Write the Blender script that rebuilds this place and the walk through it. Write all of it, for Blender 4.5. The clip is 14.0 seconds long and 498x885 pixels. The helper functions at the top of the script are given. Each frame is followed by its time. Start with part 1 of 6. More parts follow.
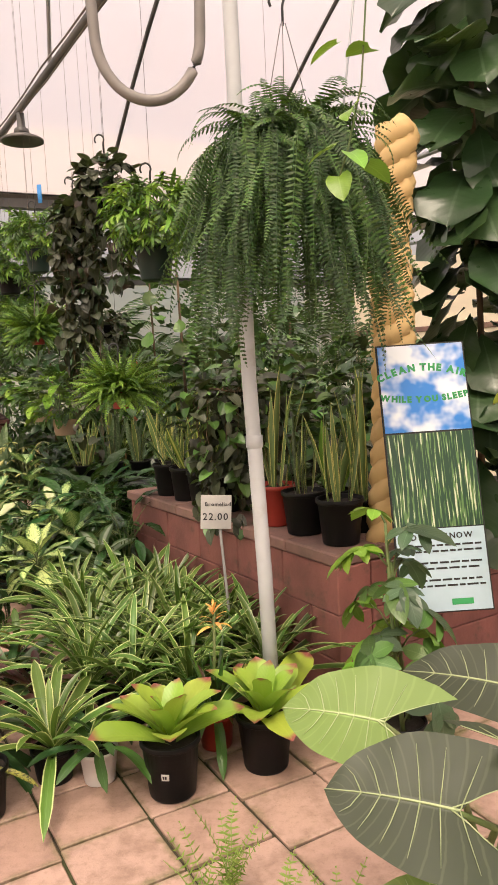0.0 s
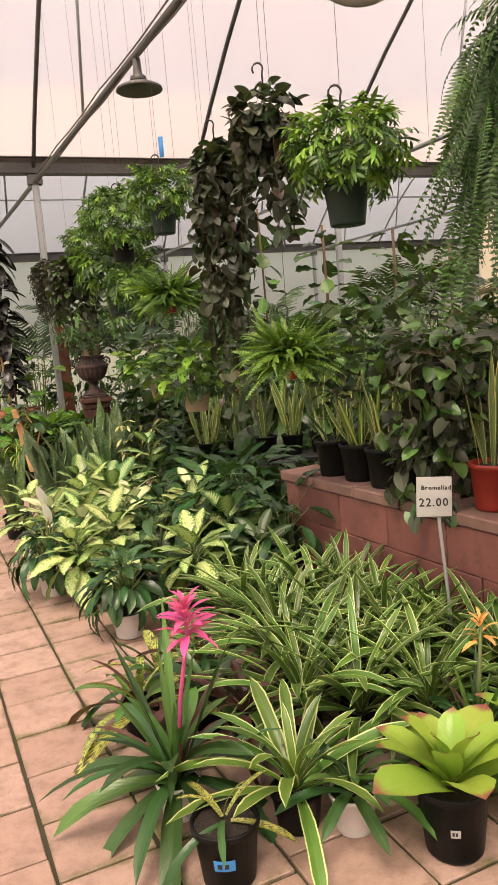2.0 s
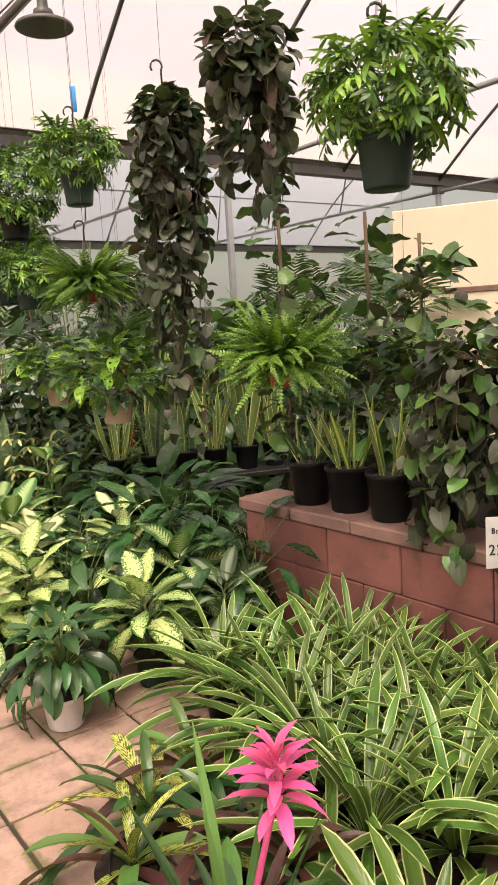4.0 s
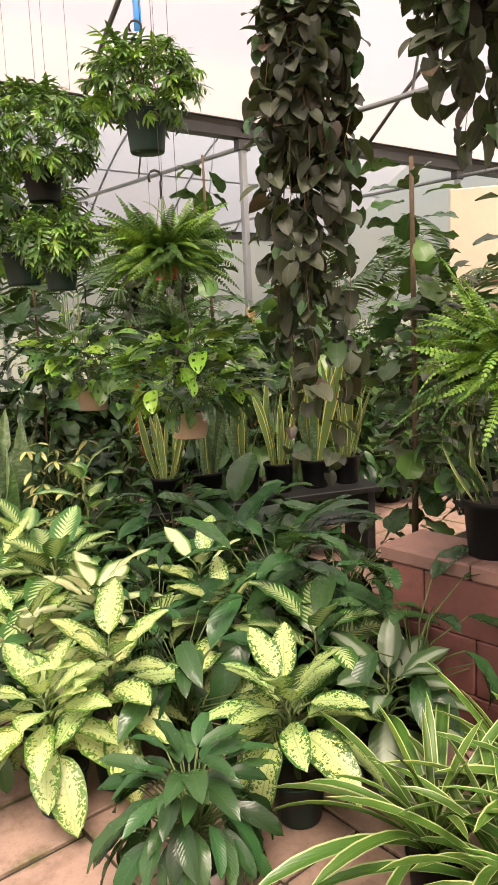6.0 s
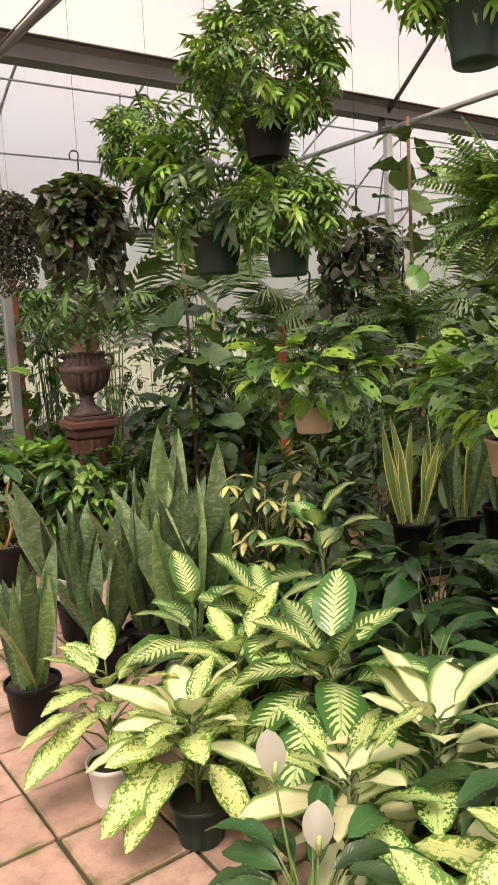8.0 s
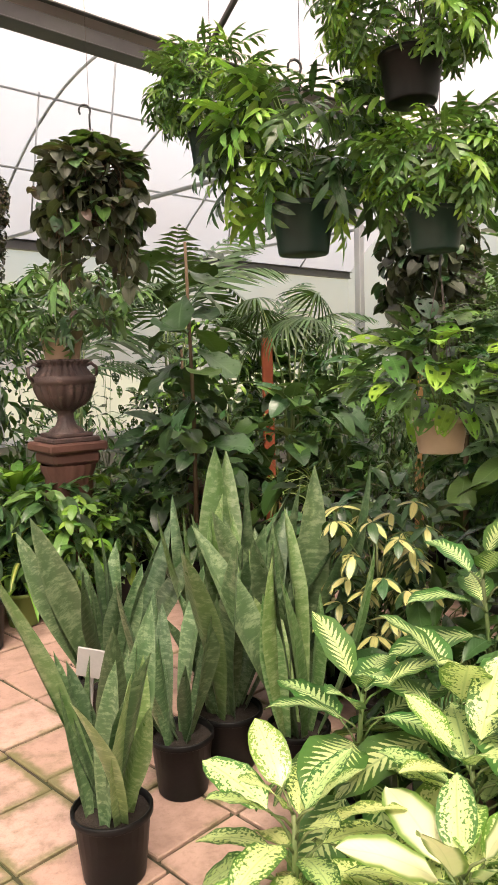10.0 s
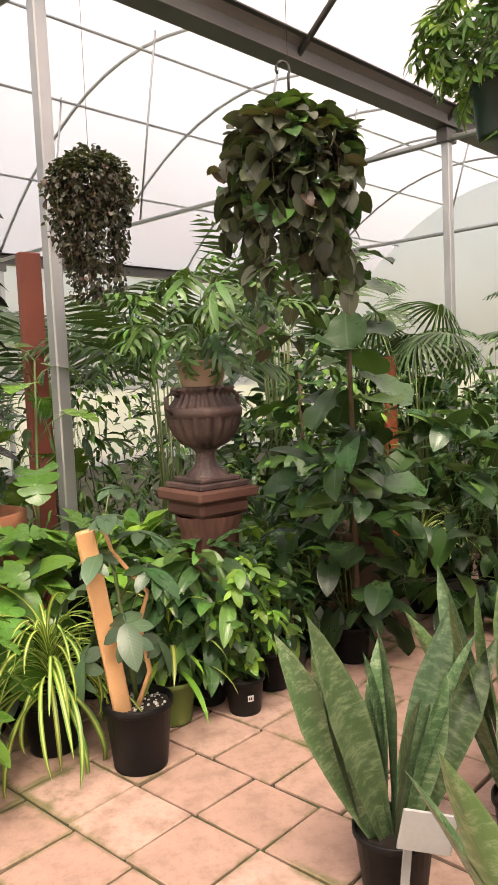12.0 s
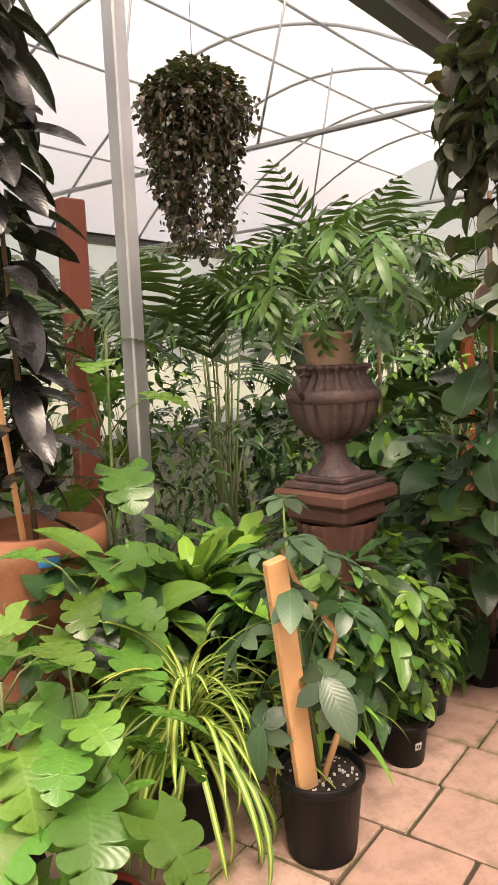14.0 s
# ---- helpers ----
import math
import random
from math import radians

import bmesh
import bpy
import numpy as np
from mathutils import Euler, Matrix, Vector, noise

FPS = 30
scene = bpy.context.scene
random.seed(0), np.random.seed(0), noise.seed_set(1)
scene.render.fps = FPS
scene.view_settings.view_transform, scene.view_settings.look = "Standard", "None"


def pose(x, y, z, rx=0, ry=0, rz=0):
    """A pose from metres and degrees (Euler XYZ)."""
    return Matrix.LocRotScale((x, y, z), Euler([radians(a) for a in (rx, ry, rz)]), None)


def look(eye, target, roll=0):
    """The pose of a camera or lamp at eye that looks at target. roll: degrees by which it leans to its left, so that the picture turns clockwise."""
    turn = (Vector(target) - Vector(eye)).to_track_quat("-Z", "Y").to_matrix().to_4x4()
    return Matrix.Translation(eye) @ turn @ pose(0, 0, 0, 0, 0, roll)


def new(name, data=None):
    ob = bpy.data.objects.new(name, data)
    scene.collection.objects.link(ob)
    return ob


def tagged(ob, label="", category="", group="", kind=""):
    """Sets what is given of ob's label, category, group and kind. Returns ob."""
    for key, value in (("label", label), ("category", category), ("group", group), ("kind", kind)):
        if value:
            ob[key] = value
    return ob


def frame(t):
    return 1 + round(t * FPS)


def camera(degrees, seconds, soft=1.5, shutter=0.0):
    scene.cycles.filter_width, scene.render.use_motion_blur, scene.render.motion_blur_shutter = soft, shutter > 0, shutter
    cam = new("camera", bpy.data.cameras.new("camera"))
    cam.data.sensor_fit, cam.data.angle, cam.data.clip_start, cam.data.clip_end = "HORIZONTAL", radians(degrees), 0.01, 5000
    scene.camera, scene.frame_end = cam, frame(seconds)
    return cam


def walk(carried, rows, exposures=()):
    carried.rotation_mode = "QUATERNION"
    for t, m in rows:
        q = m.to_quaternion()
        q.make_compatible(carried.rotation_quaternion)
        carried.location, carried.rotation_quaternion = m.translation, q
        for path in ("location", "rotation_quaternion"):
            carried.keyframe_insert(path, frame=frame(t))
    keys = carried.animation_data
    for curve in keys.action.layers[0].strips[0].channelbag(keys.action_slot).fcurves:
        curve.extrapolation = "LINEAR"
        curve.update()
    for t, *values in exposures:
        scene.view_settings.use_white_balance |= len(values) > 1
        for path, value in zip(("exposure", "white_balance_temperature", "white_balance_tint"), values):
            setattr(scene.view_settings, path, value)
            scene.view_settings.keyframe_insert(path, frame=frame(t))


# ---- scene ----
cam = camera(37.1, 14.0)
PATH = [
    (0, (0.348, -0.812, 1.569), (0.312, 1.177, 1.359), -2.8),
    (0.5, (0.27, -0.755, 1.568), (0.096, 1.223, 1.329), -3.0),
    (1, (0.054, -0.645, 1.561), (-0.193, 1.322, 1.301), -3.6),
    (1.5, (-0.172, -0.5, 1.571), (-0.427, 1.465, 1.298), -4.5),
    (2, (-0.36, -0.29, 1.567), (-0.553, 1.682, 1.292), -4.9),
    (2.5, (-0.519, -0.098, 1.576), (-0.607, 1.881, 1.302), -4.8),
    (2.7, (-0.596, -0.021, 1.56), (-0.639, 1.96, 1.288), -4.7),
    (4.8, (-1.242, 0.969, 1.584), (-0.932, 2.92, 1.272), -2.9),
    (5, (-1.32, 1.061, 1.585), (-0.999, 3.01, 1.268), -2.9),
    (5.5, (-1.465, 1.361, 1.578), (-1.125, 3.305, 1.257), -2.7),
    (6, (-1.6, 1.708, 1.597), (-1.269, 3.655, 1.28), -2.5),
    (6.5, (-1.812, 2.025, 1.585), (-1.515, 3.98, 1.286), -2.2),
    (7, (-2.043, 2.324, 1.554), (-1.773, 4.286, 1.273), -2.3),
    (7.5, (-2.214, 2.639, 1.581), (-1.989, 4.607, 1.305), -2.8),
    (8, (-2.42, 2.915, 1.571), (-2.231, 4.886, 1.292), -3.0),
    (8.2, (-2.483, 3.016, 1.57), (-2.31, 4.988, 1.291), -3.2),
    (10.3, (-3.335, 4.077, 1.456), (-2.737, 5.976, 1.262), -2.9),
    (10.5, (-3.409, 4.229, 1.464), (-2.776, 6.117, 1.278), -3.7),
    (11, (-3.547, 4.478, 1.508), (-2.882, 6.357, 1.338), -3.2),
    (11.5, (-3.8, 4.728, 1.517), (-3.159, 6.616, 1.361), -2.7),
    (12, (-4.014, 4.982, 1.536), (-3.415, 6.883, 1.377), -2.6),
    (12.5, (-4.22, 5.292, 1.56), (-3.643, 7.199, 1.391), -2.2),
    (13, (-4.41, 5.521, 1.557), (-3.828, 7.425, 1.36), -2.1),
    (13.5, (-4.602, 5.73, 1.562), (-3.934, 7.602, 1.34), -2.0),
    (14, (-4.674, 5.98, 1.584), (-3.866, 7.795, 1.349), -2.5),
]
walk(cam, [(t, look(eye, target, roll)) for t, eye, target, roll in PATH], ((0.0, 0.68, 6350, 10), (2.7, 0.7, 6350, 10), (5.0, 1.0, 6150, 9), (8.0, 0.94, 6300, 10), (10.5, 1.34, 6150, 8), (14.0, 1.26, 6350, 11)))

# ---- world and light ----
world = bpy.data.worlds.new("overcast_sky")
scene.world = world
world.use_nodes = True
_wn = world.node_tree
_sky = _wn.nodes.new("ShaderNodeTexSky")
_sky.sky_type = "NISHITA"
_sky.sun_disc = False
_sky.dust_density = 8.0
_sky.ozone_density = 0.4
_sky.sun_elevation = radians(62)
_sky.sun_rotation = radians(191)
_wn.links.new(_sky.outputs[0], _wn.nodes["Background"].inputs[0])
_wn.nodes["Background"].inputs[1].default_value = 0.13
_sun = bpy.data.lights.new("sun", "SUN")
_sun.energy = 5.0
_sun.angle = radians(24)
_sun.color = (1.0, 0.92, 0.8)
sun = new("sun", _sun)
sun.matrix_world = look((0, 0, 0), (0.09, 0.46, -0.883))

# ---- materials ----
def nodes_of(name):
    m = bpy.data.materials.new(name)
    m.use_nodes = True
    t = m.node_tree
    t.nodes.clear()
    out = t.nodes.new("ShaderNodeOutputMaterial")
    return m, t, out


class NT:
    """Short hand for a node tree."""
    def __init__(self, tree):
        self.t = tree

    def n(self, kind, **props):
        nd = self.t.nodes.new("ShaderNode" + kind)
        for k, v in props.items():
            if k == "op":
                nd.operation = v
            elif k == "blend":
                nd.data_type, nd.blend_type = "RGBA", v
        return nd

    def put(self, sock, v):
        if isinstance(v, bpy.types.NodeSocket):
            self.t.links.new(v, sock)
        elif isinstance(v, tuple) and len(v) == 3:
            sock.default_value = (*v, 1.0) if sock.type == "RGBA" else v
        else:
            sock.default_value = v

    def math(self, op, a, b=0.0, c=0.0):
        nd = self.n("Math", op=op)
        for i, v in enumerate((a, b, c)):
            self.put(nd.inputs[i], v)
        return nd.outputs[0]

    def mix(self, f, a, b, blend="MIX"):
        nd = self.n("Mix", blend=blend)
        self.put(nd.inputs[0], f)
        self.put(nd.inputs[6], a)
        self.put(nd.inputs[7], b)
        return nd.outputs[2]

    def noise(self, scale, detail=3.0, vec=None, rough=0.55):
        nd = self.n("TexNoise")
        nd.inputs["Scale"].default_value, nd.inputs["Detail"].default_value = scale, detail
        nd.inputs["Roughness"].default_value = rough
        if vec is not None:
            self.t.links.new(vec, nd.inputs["Vector"])
        return nd.outputs[0]

    def step(self, x, lo, hi):
        nd = self.n("MapRange")
        nd.interpolation_type = "SMOOTHSTEP"
        self.put(nd.inputs[0], x)
        nd.inputs[1].default_value, nd.inputs[2].default_value = lo, hi
        return nd.outputs[0]

    def coords(self, which="Object"):
        return self.n("TexCoord").outputs[which]

    def spread_uv(self, u, s, across, along, seed):
        """Leaf coordinates stretched across and along the blade, shifted from leaf to leaf."""
        nd = self.n("CombineXYZ")
        self.put(nd.inputs[0], self.math("MULTIPLY", u, across))
        self.put(nd.inputs[1], self.math("MULTIPLY", s, along))
        self.put(nd.inputs[2], self.math("MULTIPLY", seed, 31.0))
        return nd.outputs[0]

    def bump(self, h, strength, dist=0.01):
        nd = self.n("Bump")
        nd.inputs["Strength"].default_value, nd.inputs["Distance"].default_value = strength, dist
        self.put(nd.inputs["Height"], h)
        return nd.outputs[0]


def surface(name, base, second, scale=12.0, rough=0.6, metal=0.0, bump=0.25, grime=None, spread=0.12, gloss=0.5):
    """A plain opaque surface: two tones at a large and a small scale, fine relief."""
    m, t, out = nodes_of(name)
    k = NT(t)
    co = k.coords()
    big = k.noise(scale * 0.25, 4.0, co)
    fine = k.noise(scale * 5, 4.0, co)
    col = k.mix(k.step(big, 0.35, 0.68), base, second)
    col = k.mix(k.math("MULTIPLY", fine, spread * 2), col, tuple(c * 0.55 for c in base))
    if grime:
        col = k.mix(k.math("MULTIPLY", k.step(k.noise(scale * 0.6, 6.0, co, 0.7), 0.52, 0.7), 0.75), col, grime)
    rnd = k.n("ObjectInfo").outputs["Random"]
    hsv = k.n("HueSaturation")
    k.put(hsv.inputs["Value"], k.math("MULTIPLY_ADD", rnd, spread * 2, 1 - spread))
    k.put(hsv.inputs["Color"], col)
    p = k.n("BsdfPrincipled")
    k.put(p.inputs["Base Color"], hsv.outputs[0])
    k.put(p.inputs["Roughness"], k.math("MULTIPLY_ADD", big, 0.25, rough - 0.12))
    p.inputs["Metallic"].default_value = metal
    p.inputs["Specular IOR Level"].default_value = gloss
    k.put(p.inputs["Normal"], k.bump(fine, bump, 0.004))
    t.links.new(p.outputs[0], out.inputs[0])
    return m


def leaf(name, base, second, pattern="plain", rough=0.42, thin=0.3, tone=0.2, rib=0.35):
    """A leaf: UV x runs across the blade, y from its foot to its tip."""
    m, t, out = nodes_of(name)
    k = NT(t)
    sep = k.n("SeparateXYZ")
    uv = k.coords("UV")
    t.links.new(uv, sep.inputs[0])
    u, s = sep.outputs[0], sep.outputs[1]
    a = k.math("MULTIPLY", k.math("ABSOLUTE", k.math("SUBTRACT", u, 0.5)), 2.0)
    co = k.coords()
    geo = k.n("NewGeometry").outputs["Random Per Island"]
    obr = k.n("ObjectInfo").outputs["Random"]
    rnd = k.math("FRACT", k.math("ADD", geo, k.math("MULTIPLY", obr, 7.31)))
    big = k.noise(9.0, 3.0, co)
    fine = k.noise(70.0, 3.0, co)
    # side veins slant from the midrib to the margin
    vein = k.math("SINE", k.math("MULTIPLY", k.math("SUBTRACT", s, k.math("MULTIPLY", a, 0.22)), 78.0))
    f = None
    if pattern == "margin":
        f = k.step(k.math("ADD", a, k.math("MULTIPLY", fine, 0.1)), 0.80, 0.90)
    elif pattern == "stripe":
        f = k.step(a, 0.55, 0.2)
    elif pattern == "feather":
        f = k.step(k.math("ADD", k.math("SUBTRACT", k.math("MULTIPLY", vein, 0.42), k.math("MULTIPLY", a, 1.35)), k.math("ADD", 0.55, k.math("MULTIPLY", k.math("SUBTRACT", fine, 0.5), 1.1))), -0.05, 0.2)
    elif pattern == "spots":
        speck = k.noise(1.0, 3.0, k.spread_uv(u, s, 11.0, 23.0, rnd), 0.65)
        f = k.math("MULTIPLY", k.step(k.math("ADD", speck, k.math("MULTIPLY", k.math("SUBTRACT", 0.62, a), 0.24)), 0.46, 0.53), k.step(a, 1.0, 0.86))
    elif pattern == "milk":
        f = k.step(k.math("ADD", a, k.math("MULTIPLY", big, 0.35)), 1.08, 0.72)
    elif pattern == "band":
        f = k.step(k.noise(1.0, 5.0, k.spread_uv(u, s, 2.2, 34.0, rnd), 0.7), 0.44, 0.66)
    elif pattern == "tip":
        f = k.step(k.math("ADD", s, k.math("MULTIPLY", k.math("SUBTRACT", big, 0.5), 0.3)), 0.86, 0.97)
    elif pattern == "net":
        f = k.step(k.math("ADD", k.noise(60.0, 2.0, co), k.math("MULTIPLY", vein, 0.12)), 0.5, 0.56)
    else:
        f = k.math("MULTIPLY", k.step(vein, 0.82, 1.0), 0.35)
    col = k.mix(f, base, second)
    if pattern == "band":
        edge = k.step(a, 0.8, 0.9)
        col = k.mix(k.math("MULTIPLY", edge, 0.25), col, second)
    col = k.mix(k.math("MULTIPLY", k.step(a, 0.07, 0.02), rib), col, tuple(min(0.8, c * 1.6 + 0.06) for c in base))
    hsv = k.n("HueSaturation")
    k.put(hsv.inputs["Value"], k.math("MULTIPLY_ADD", rnd, tone * 2, 1 - tone))
    k.put(hsv.inputs["Hue"], k.math("MULTIPLY_ADD", k.math("FRACT", k.math("MULTIPLY", rnd, 5.7)), 0.035, 0.4825))
    k.put(hsv.inputs["Color"], k.mix(k.math("MULTIPLY", big, 0.3), col, tuple(c * 0.6 for c in base)))
    p = k.n("BsdfPrincipled")
    k.put(p.inputs["Base Color"], hsv.outputs[0])
    k.put(p.inputs["Roughness"], k.math("MULTIPLY_ADD", big, 0.2, rough - 0.1))
    k.put(p.inputs["Normal"], k.bump(k.math("ADD", k.math("MULTIPLY", vein, 0.35), k.math("MULTIPLY", fine, 0.12 if rough < 0.3 else 0.45)), 0.14, 0.003))
    tr = k.n("BsdfTranslucent")
    k.put(tr.inputs[0], k.mix(0.35, hsv.outputs[0], (0.25, 0.4, 0.03)))
    mx = k.n("MixShader")
    mx.inputs[0].default_value = thin
    t.links.new(p.outputs[0], mx.inputs[1])
    t.links.new(tr.outputs[0], mx.inputs[2])
    t.links.new(mx.outputs[0], out.inputs[0])
    return m


def film(name, colour, clear):
    """Milky greenhouse sheeting with faint folds."""
    m, t, out = nodes_of(name)
    k = NT(t)
    co = k.coords()
    big = k.noise(0.35, 4.0, co)
    col = k.mix(k.step(big, 0.3, 0.75), colour, tuple(min(1.0, c * f) for c, f in zip(colour, (1.0, 0.93, 0.9))))
    tr, di, tp = k.n("BsdfTranslucent"), k.n("BsdfDiffuse"), k.n("BsdfTransparent")
    k.put(tr.inputs[0], col)
    di.inputs[0].default_value = (0.8, 0.74, 0.73, 1)
    tp.inputs[0].default_value = (0.97, 0.88, 0.79, 1)
    a, b = k.n("MixShader"), k.n("MixShader")
    a.inputs[0].default_value, b.inputs[0].default_value = 0.22, clear
    t.links.new(tr.outputs[0], a.inputs[1])
    t.links.new(di.outputs[0], a.inputs[2])
    t.links.new(a.outputs[0], b.inputs[1])
    t.links.new(tp.outputs[0], b.inputs[2])
    t.links.new(b.outputs[0], out.inputs[0])
    return m


def paver_material():
    m, t, out = nodes_of("paver_concrete")
    k = NT(t)
    pos = k.n("NewGeometry").outputs["Position"]
    rnd = k.n("ObjectInfo").outputs["Random"]
    big, mid, fine = k.noise(1.3, 5.0, pos, 0.65), k.noise(9.0, 5.0, pos, 0.65), k.noise(130.0, 4.0, pos)
    sep = k.n("SeparateXYZ")
    t.links.new(k.coords("UV"), sep.inputs[0])
    edge = k.math("MAXIMUM", k.math("ABSOLUTE", sep.outputs[0]), k.math("ABSOLUTE", sep.outputs[1]))
    col = k.mix(rnd, (0.38, 0.245, 0.195), (0.47, 0.325, 0.27))
    col = k.mix(k.math("MULTIPLY", k.step(mid, 0.40, 0.70), 0.8), col, (0.27, 0.175, 0.14))
    col = k.mix(k.math("MULTIPLY", k.step(k.noise(38.0, 5.0, pos, 0.7), 0.5, 0.68), 0.35), col, (0.23, 0.15, 0.115))
    rim = k.math("MULTIPLY", k.step(edge, 0.11, 0.157), 0.17)
    grown = k.math("ADD", k.math("ADD", k.math("MULTIPLY", big, 0.75), k.math("MULTIPLY", mid, 0.4)), rim)
    col = k.mix(k.math("MULTIPLY", k.step(grown, 0.65, 0.86), 0.8), col, (0.115, 0.12, 0.034))
    col = k.mix(k.math("MULTIPLY", k.step(fine, 0.6, 0.72), 0.35), col, (0.16, 0.1, 0.08))
    p = k.n("BsdfPrincipled")
    k.put(p.inputs["Base Color"], col)
    k.put(p.inputs["Roughness"], k.math("MULTIPLY_ADD", mid, 0.3, 0.5))
    k.put(p.inputs["Normal"], k.bump(k.math("ADD", fine, mid), 0.35, 0.004))
    t.links.new(p.outputs[0], out.inputs[0])
    return m


M = {}
M["paver"] = paver_material()
M["dirt"] = surface("damp_soil_joint", (0.045, 0.033, 0.024), (0.045, 0.06, 0.015), 8, 0.95, 0, 0.6)
M["ground"] = surface("outside_ground", (0.16, 0.19, 0.08), (0.26, 0.24, 0.16), 1.2, 0.95)
M["wall"] = surface("red_painted_block", (0.26, 0.098, 0.084), (0.15, 0.062, 0.053), 9, 0.75, 0, 0.8, (0.075, 0.055, 0.04))
M["cap"] = surface("worn_block_cap", (0.25, 0.14, 0.118), (0.14, 0.09, 0.075), 11, 0.85, 0, 0.8, (0.085, 0.085, 0.045))
M["black_pot"] = surface("black_pot_plastic", (0.005, 0.005, 0.0055), (0.009, 0.0088, 0.0085), 10, 0.45, 0, 0.1, gloss=0.2)
M["green_pot"] = surface("dark_green_pot_plastic", (0.010, 0.026, 0.021), (0.016, 0.033, 0.027), 10, 0.4, 0, 0.1, gloss=0.3)
M["olive_pot"] = surface("olive_pot_plastic", (0.10, 0.15, 0.025), (0.13, 0.17, 0.04), 10, 0.45, 0, 0.1)
M["white_pot"] = surface("white_pot_plastic", (0.78, 0.75, 0.74), (0.7, 0.66, 0.64), 10, 0.4, 0, 0.1)
M["red_pot"] = surface("red_pot_plastic", (0.34, 0.035, 0.022), (0.28, 0.03, 0.02), 10, 0.4, 0, 0.1)
M["tan_pot"] = surface("tan_pot_plastic", (0.42, 0.30, 0.22), (0.35, 0.24, 0.17), 10, 0.5, 0, 0.1)
M["terracotta"] = surface("terracotta", (0.30, 0.12, 0.055), (0.22, 0.085, 0.04), 14, 0.8, 0, 0.5, (0.3, 0.2, 0.13))
M["brown_glaze"] = surface("brown_stoneware", (0.13, 0.085, 0.06), (0.09, 0.06, 0.045), 9, 0.6, 0, 0.35)
M["urn"] = surface("weathered_iron_urn", (0.05, 0.031, 0.029), (0.085, 0.05, 0.044), 22, 0.52, 0, 0.8, (0.15, 0.095, 0.082))
M["pedestal"] = surface("rust_brown_pedestal", (0.12, 0.05, 0.034), (0.09, 0.04, 0.03), 10, 0.75, 0, 0.5)
M["soil"] = surface("potting_soil", (0.02, 0.014, 0.01), (0.035, 0.025, 0.018), 30, 0.95, 0, 1.0)
M["perlite"] = surface("perlite", (0.62, 0.6, 0.56), (0.5, 0.48, 0.45), 30, 0.9)
M["steel"] = surface("galvanised_steel", (0.42, 0.43, 0.44), (0.33, 0.34, 0.35), 5, 0.42, 0.75, 0.1)
M["dark_steel"] = surface("dull_dark_steel", (0.10, 0.095, 0.095), (0.14, 0.135, 0.13), 5, 0.5, 0.5, 0.15)
M["white_paint"] = surface("chipped_white_paint", (0.46, 0.475, 0.50), (0.36, 0.37, 0.385), 6, 0.55, 0, 0.3, (0.33, 0.31, 0.30))
M["rope"] = surface("cream_plaster_rope", (0.62, 0.44, 0.20), (0.5, 0.34, 0.14), 6, 0.7, 0, 0.4, (0.34, 0.2, 0.09))
M["wire"] = surface("thin_wire", (0.12, 0.1, 0.09), (0.18, 0.14, 0.12), 20, 0.6, 0.2)
M["hook"] = surface("dark_hook_plastic", (0.015, 0.015, 0.014), (0.03, 0.03, 0.03), 20, 0.45)
M["hose"] = surface("ribbed_grey_duct", (0.25, 0.23, 0.22), (0.18, 0.165, 0.155), 8, 0.5, 0.2)
M["tag"] = surface("white_price_tag", (0.52, 0.51, 0.5), (0.42, 0.41, 0.4), 20, 0.6)
M["blue_tag"] = surface("blue_tape", (0.05, 0.25, 0.62), (0.04, 0.2, 0.52), 20, 0.6)
M["ink"] = surface("black_ink", (0.012, 0.012, 0.015), (0.02, 0.02, 0.02), 20, 0.6)
M["grey_sign"] = surface("weathered_grey_sign", (0.30, 0.30, 0.295), (0.23, 0.23, 0.225), 14, 0.6)
M["wood"] = surface("pale_stake_wood", (0.60, 0.36, 0.17), (0.5, 0.28, 0.12), 14, 0.7, 0, 0.4)
M["red_wood"] = surface("red_brown_stake", (0.40, 0.10, 0.04), (0.3, 0.07, 0.03), 14, 0.7, 0, 0.4)
M["rust_post"] = surface("red_brown_post", (0.20, 0.055, 0.032), (0.15, 0.045, 0.03), 6, 0.8, 0, 0.4)
M["stem"] = surface("green_stem", (0.10, 0.17, 0.04), (0.14, 0.15, 0.06), 20, 0.6)
M["brown_stem"] = surface("woody_stem", (0.14, 0.09, 0.05), (0.09, 0.06, 0.035), 20, 0.8)
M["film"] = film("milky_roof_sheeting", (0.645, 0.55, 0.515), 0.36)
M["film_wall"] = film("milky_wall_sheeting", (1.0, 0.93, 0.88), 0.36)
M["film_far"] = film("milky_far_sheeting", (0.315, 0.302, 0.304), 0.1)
M["yellow_panel"] = surface("pale_cream_panel", (0.74, 0.66, 0.50), (0.68, 0.60, 0.46), 3, 0.7)
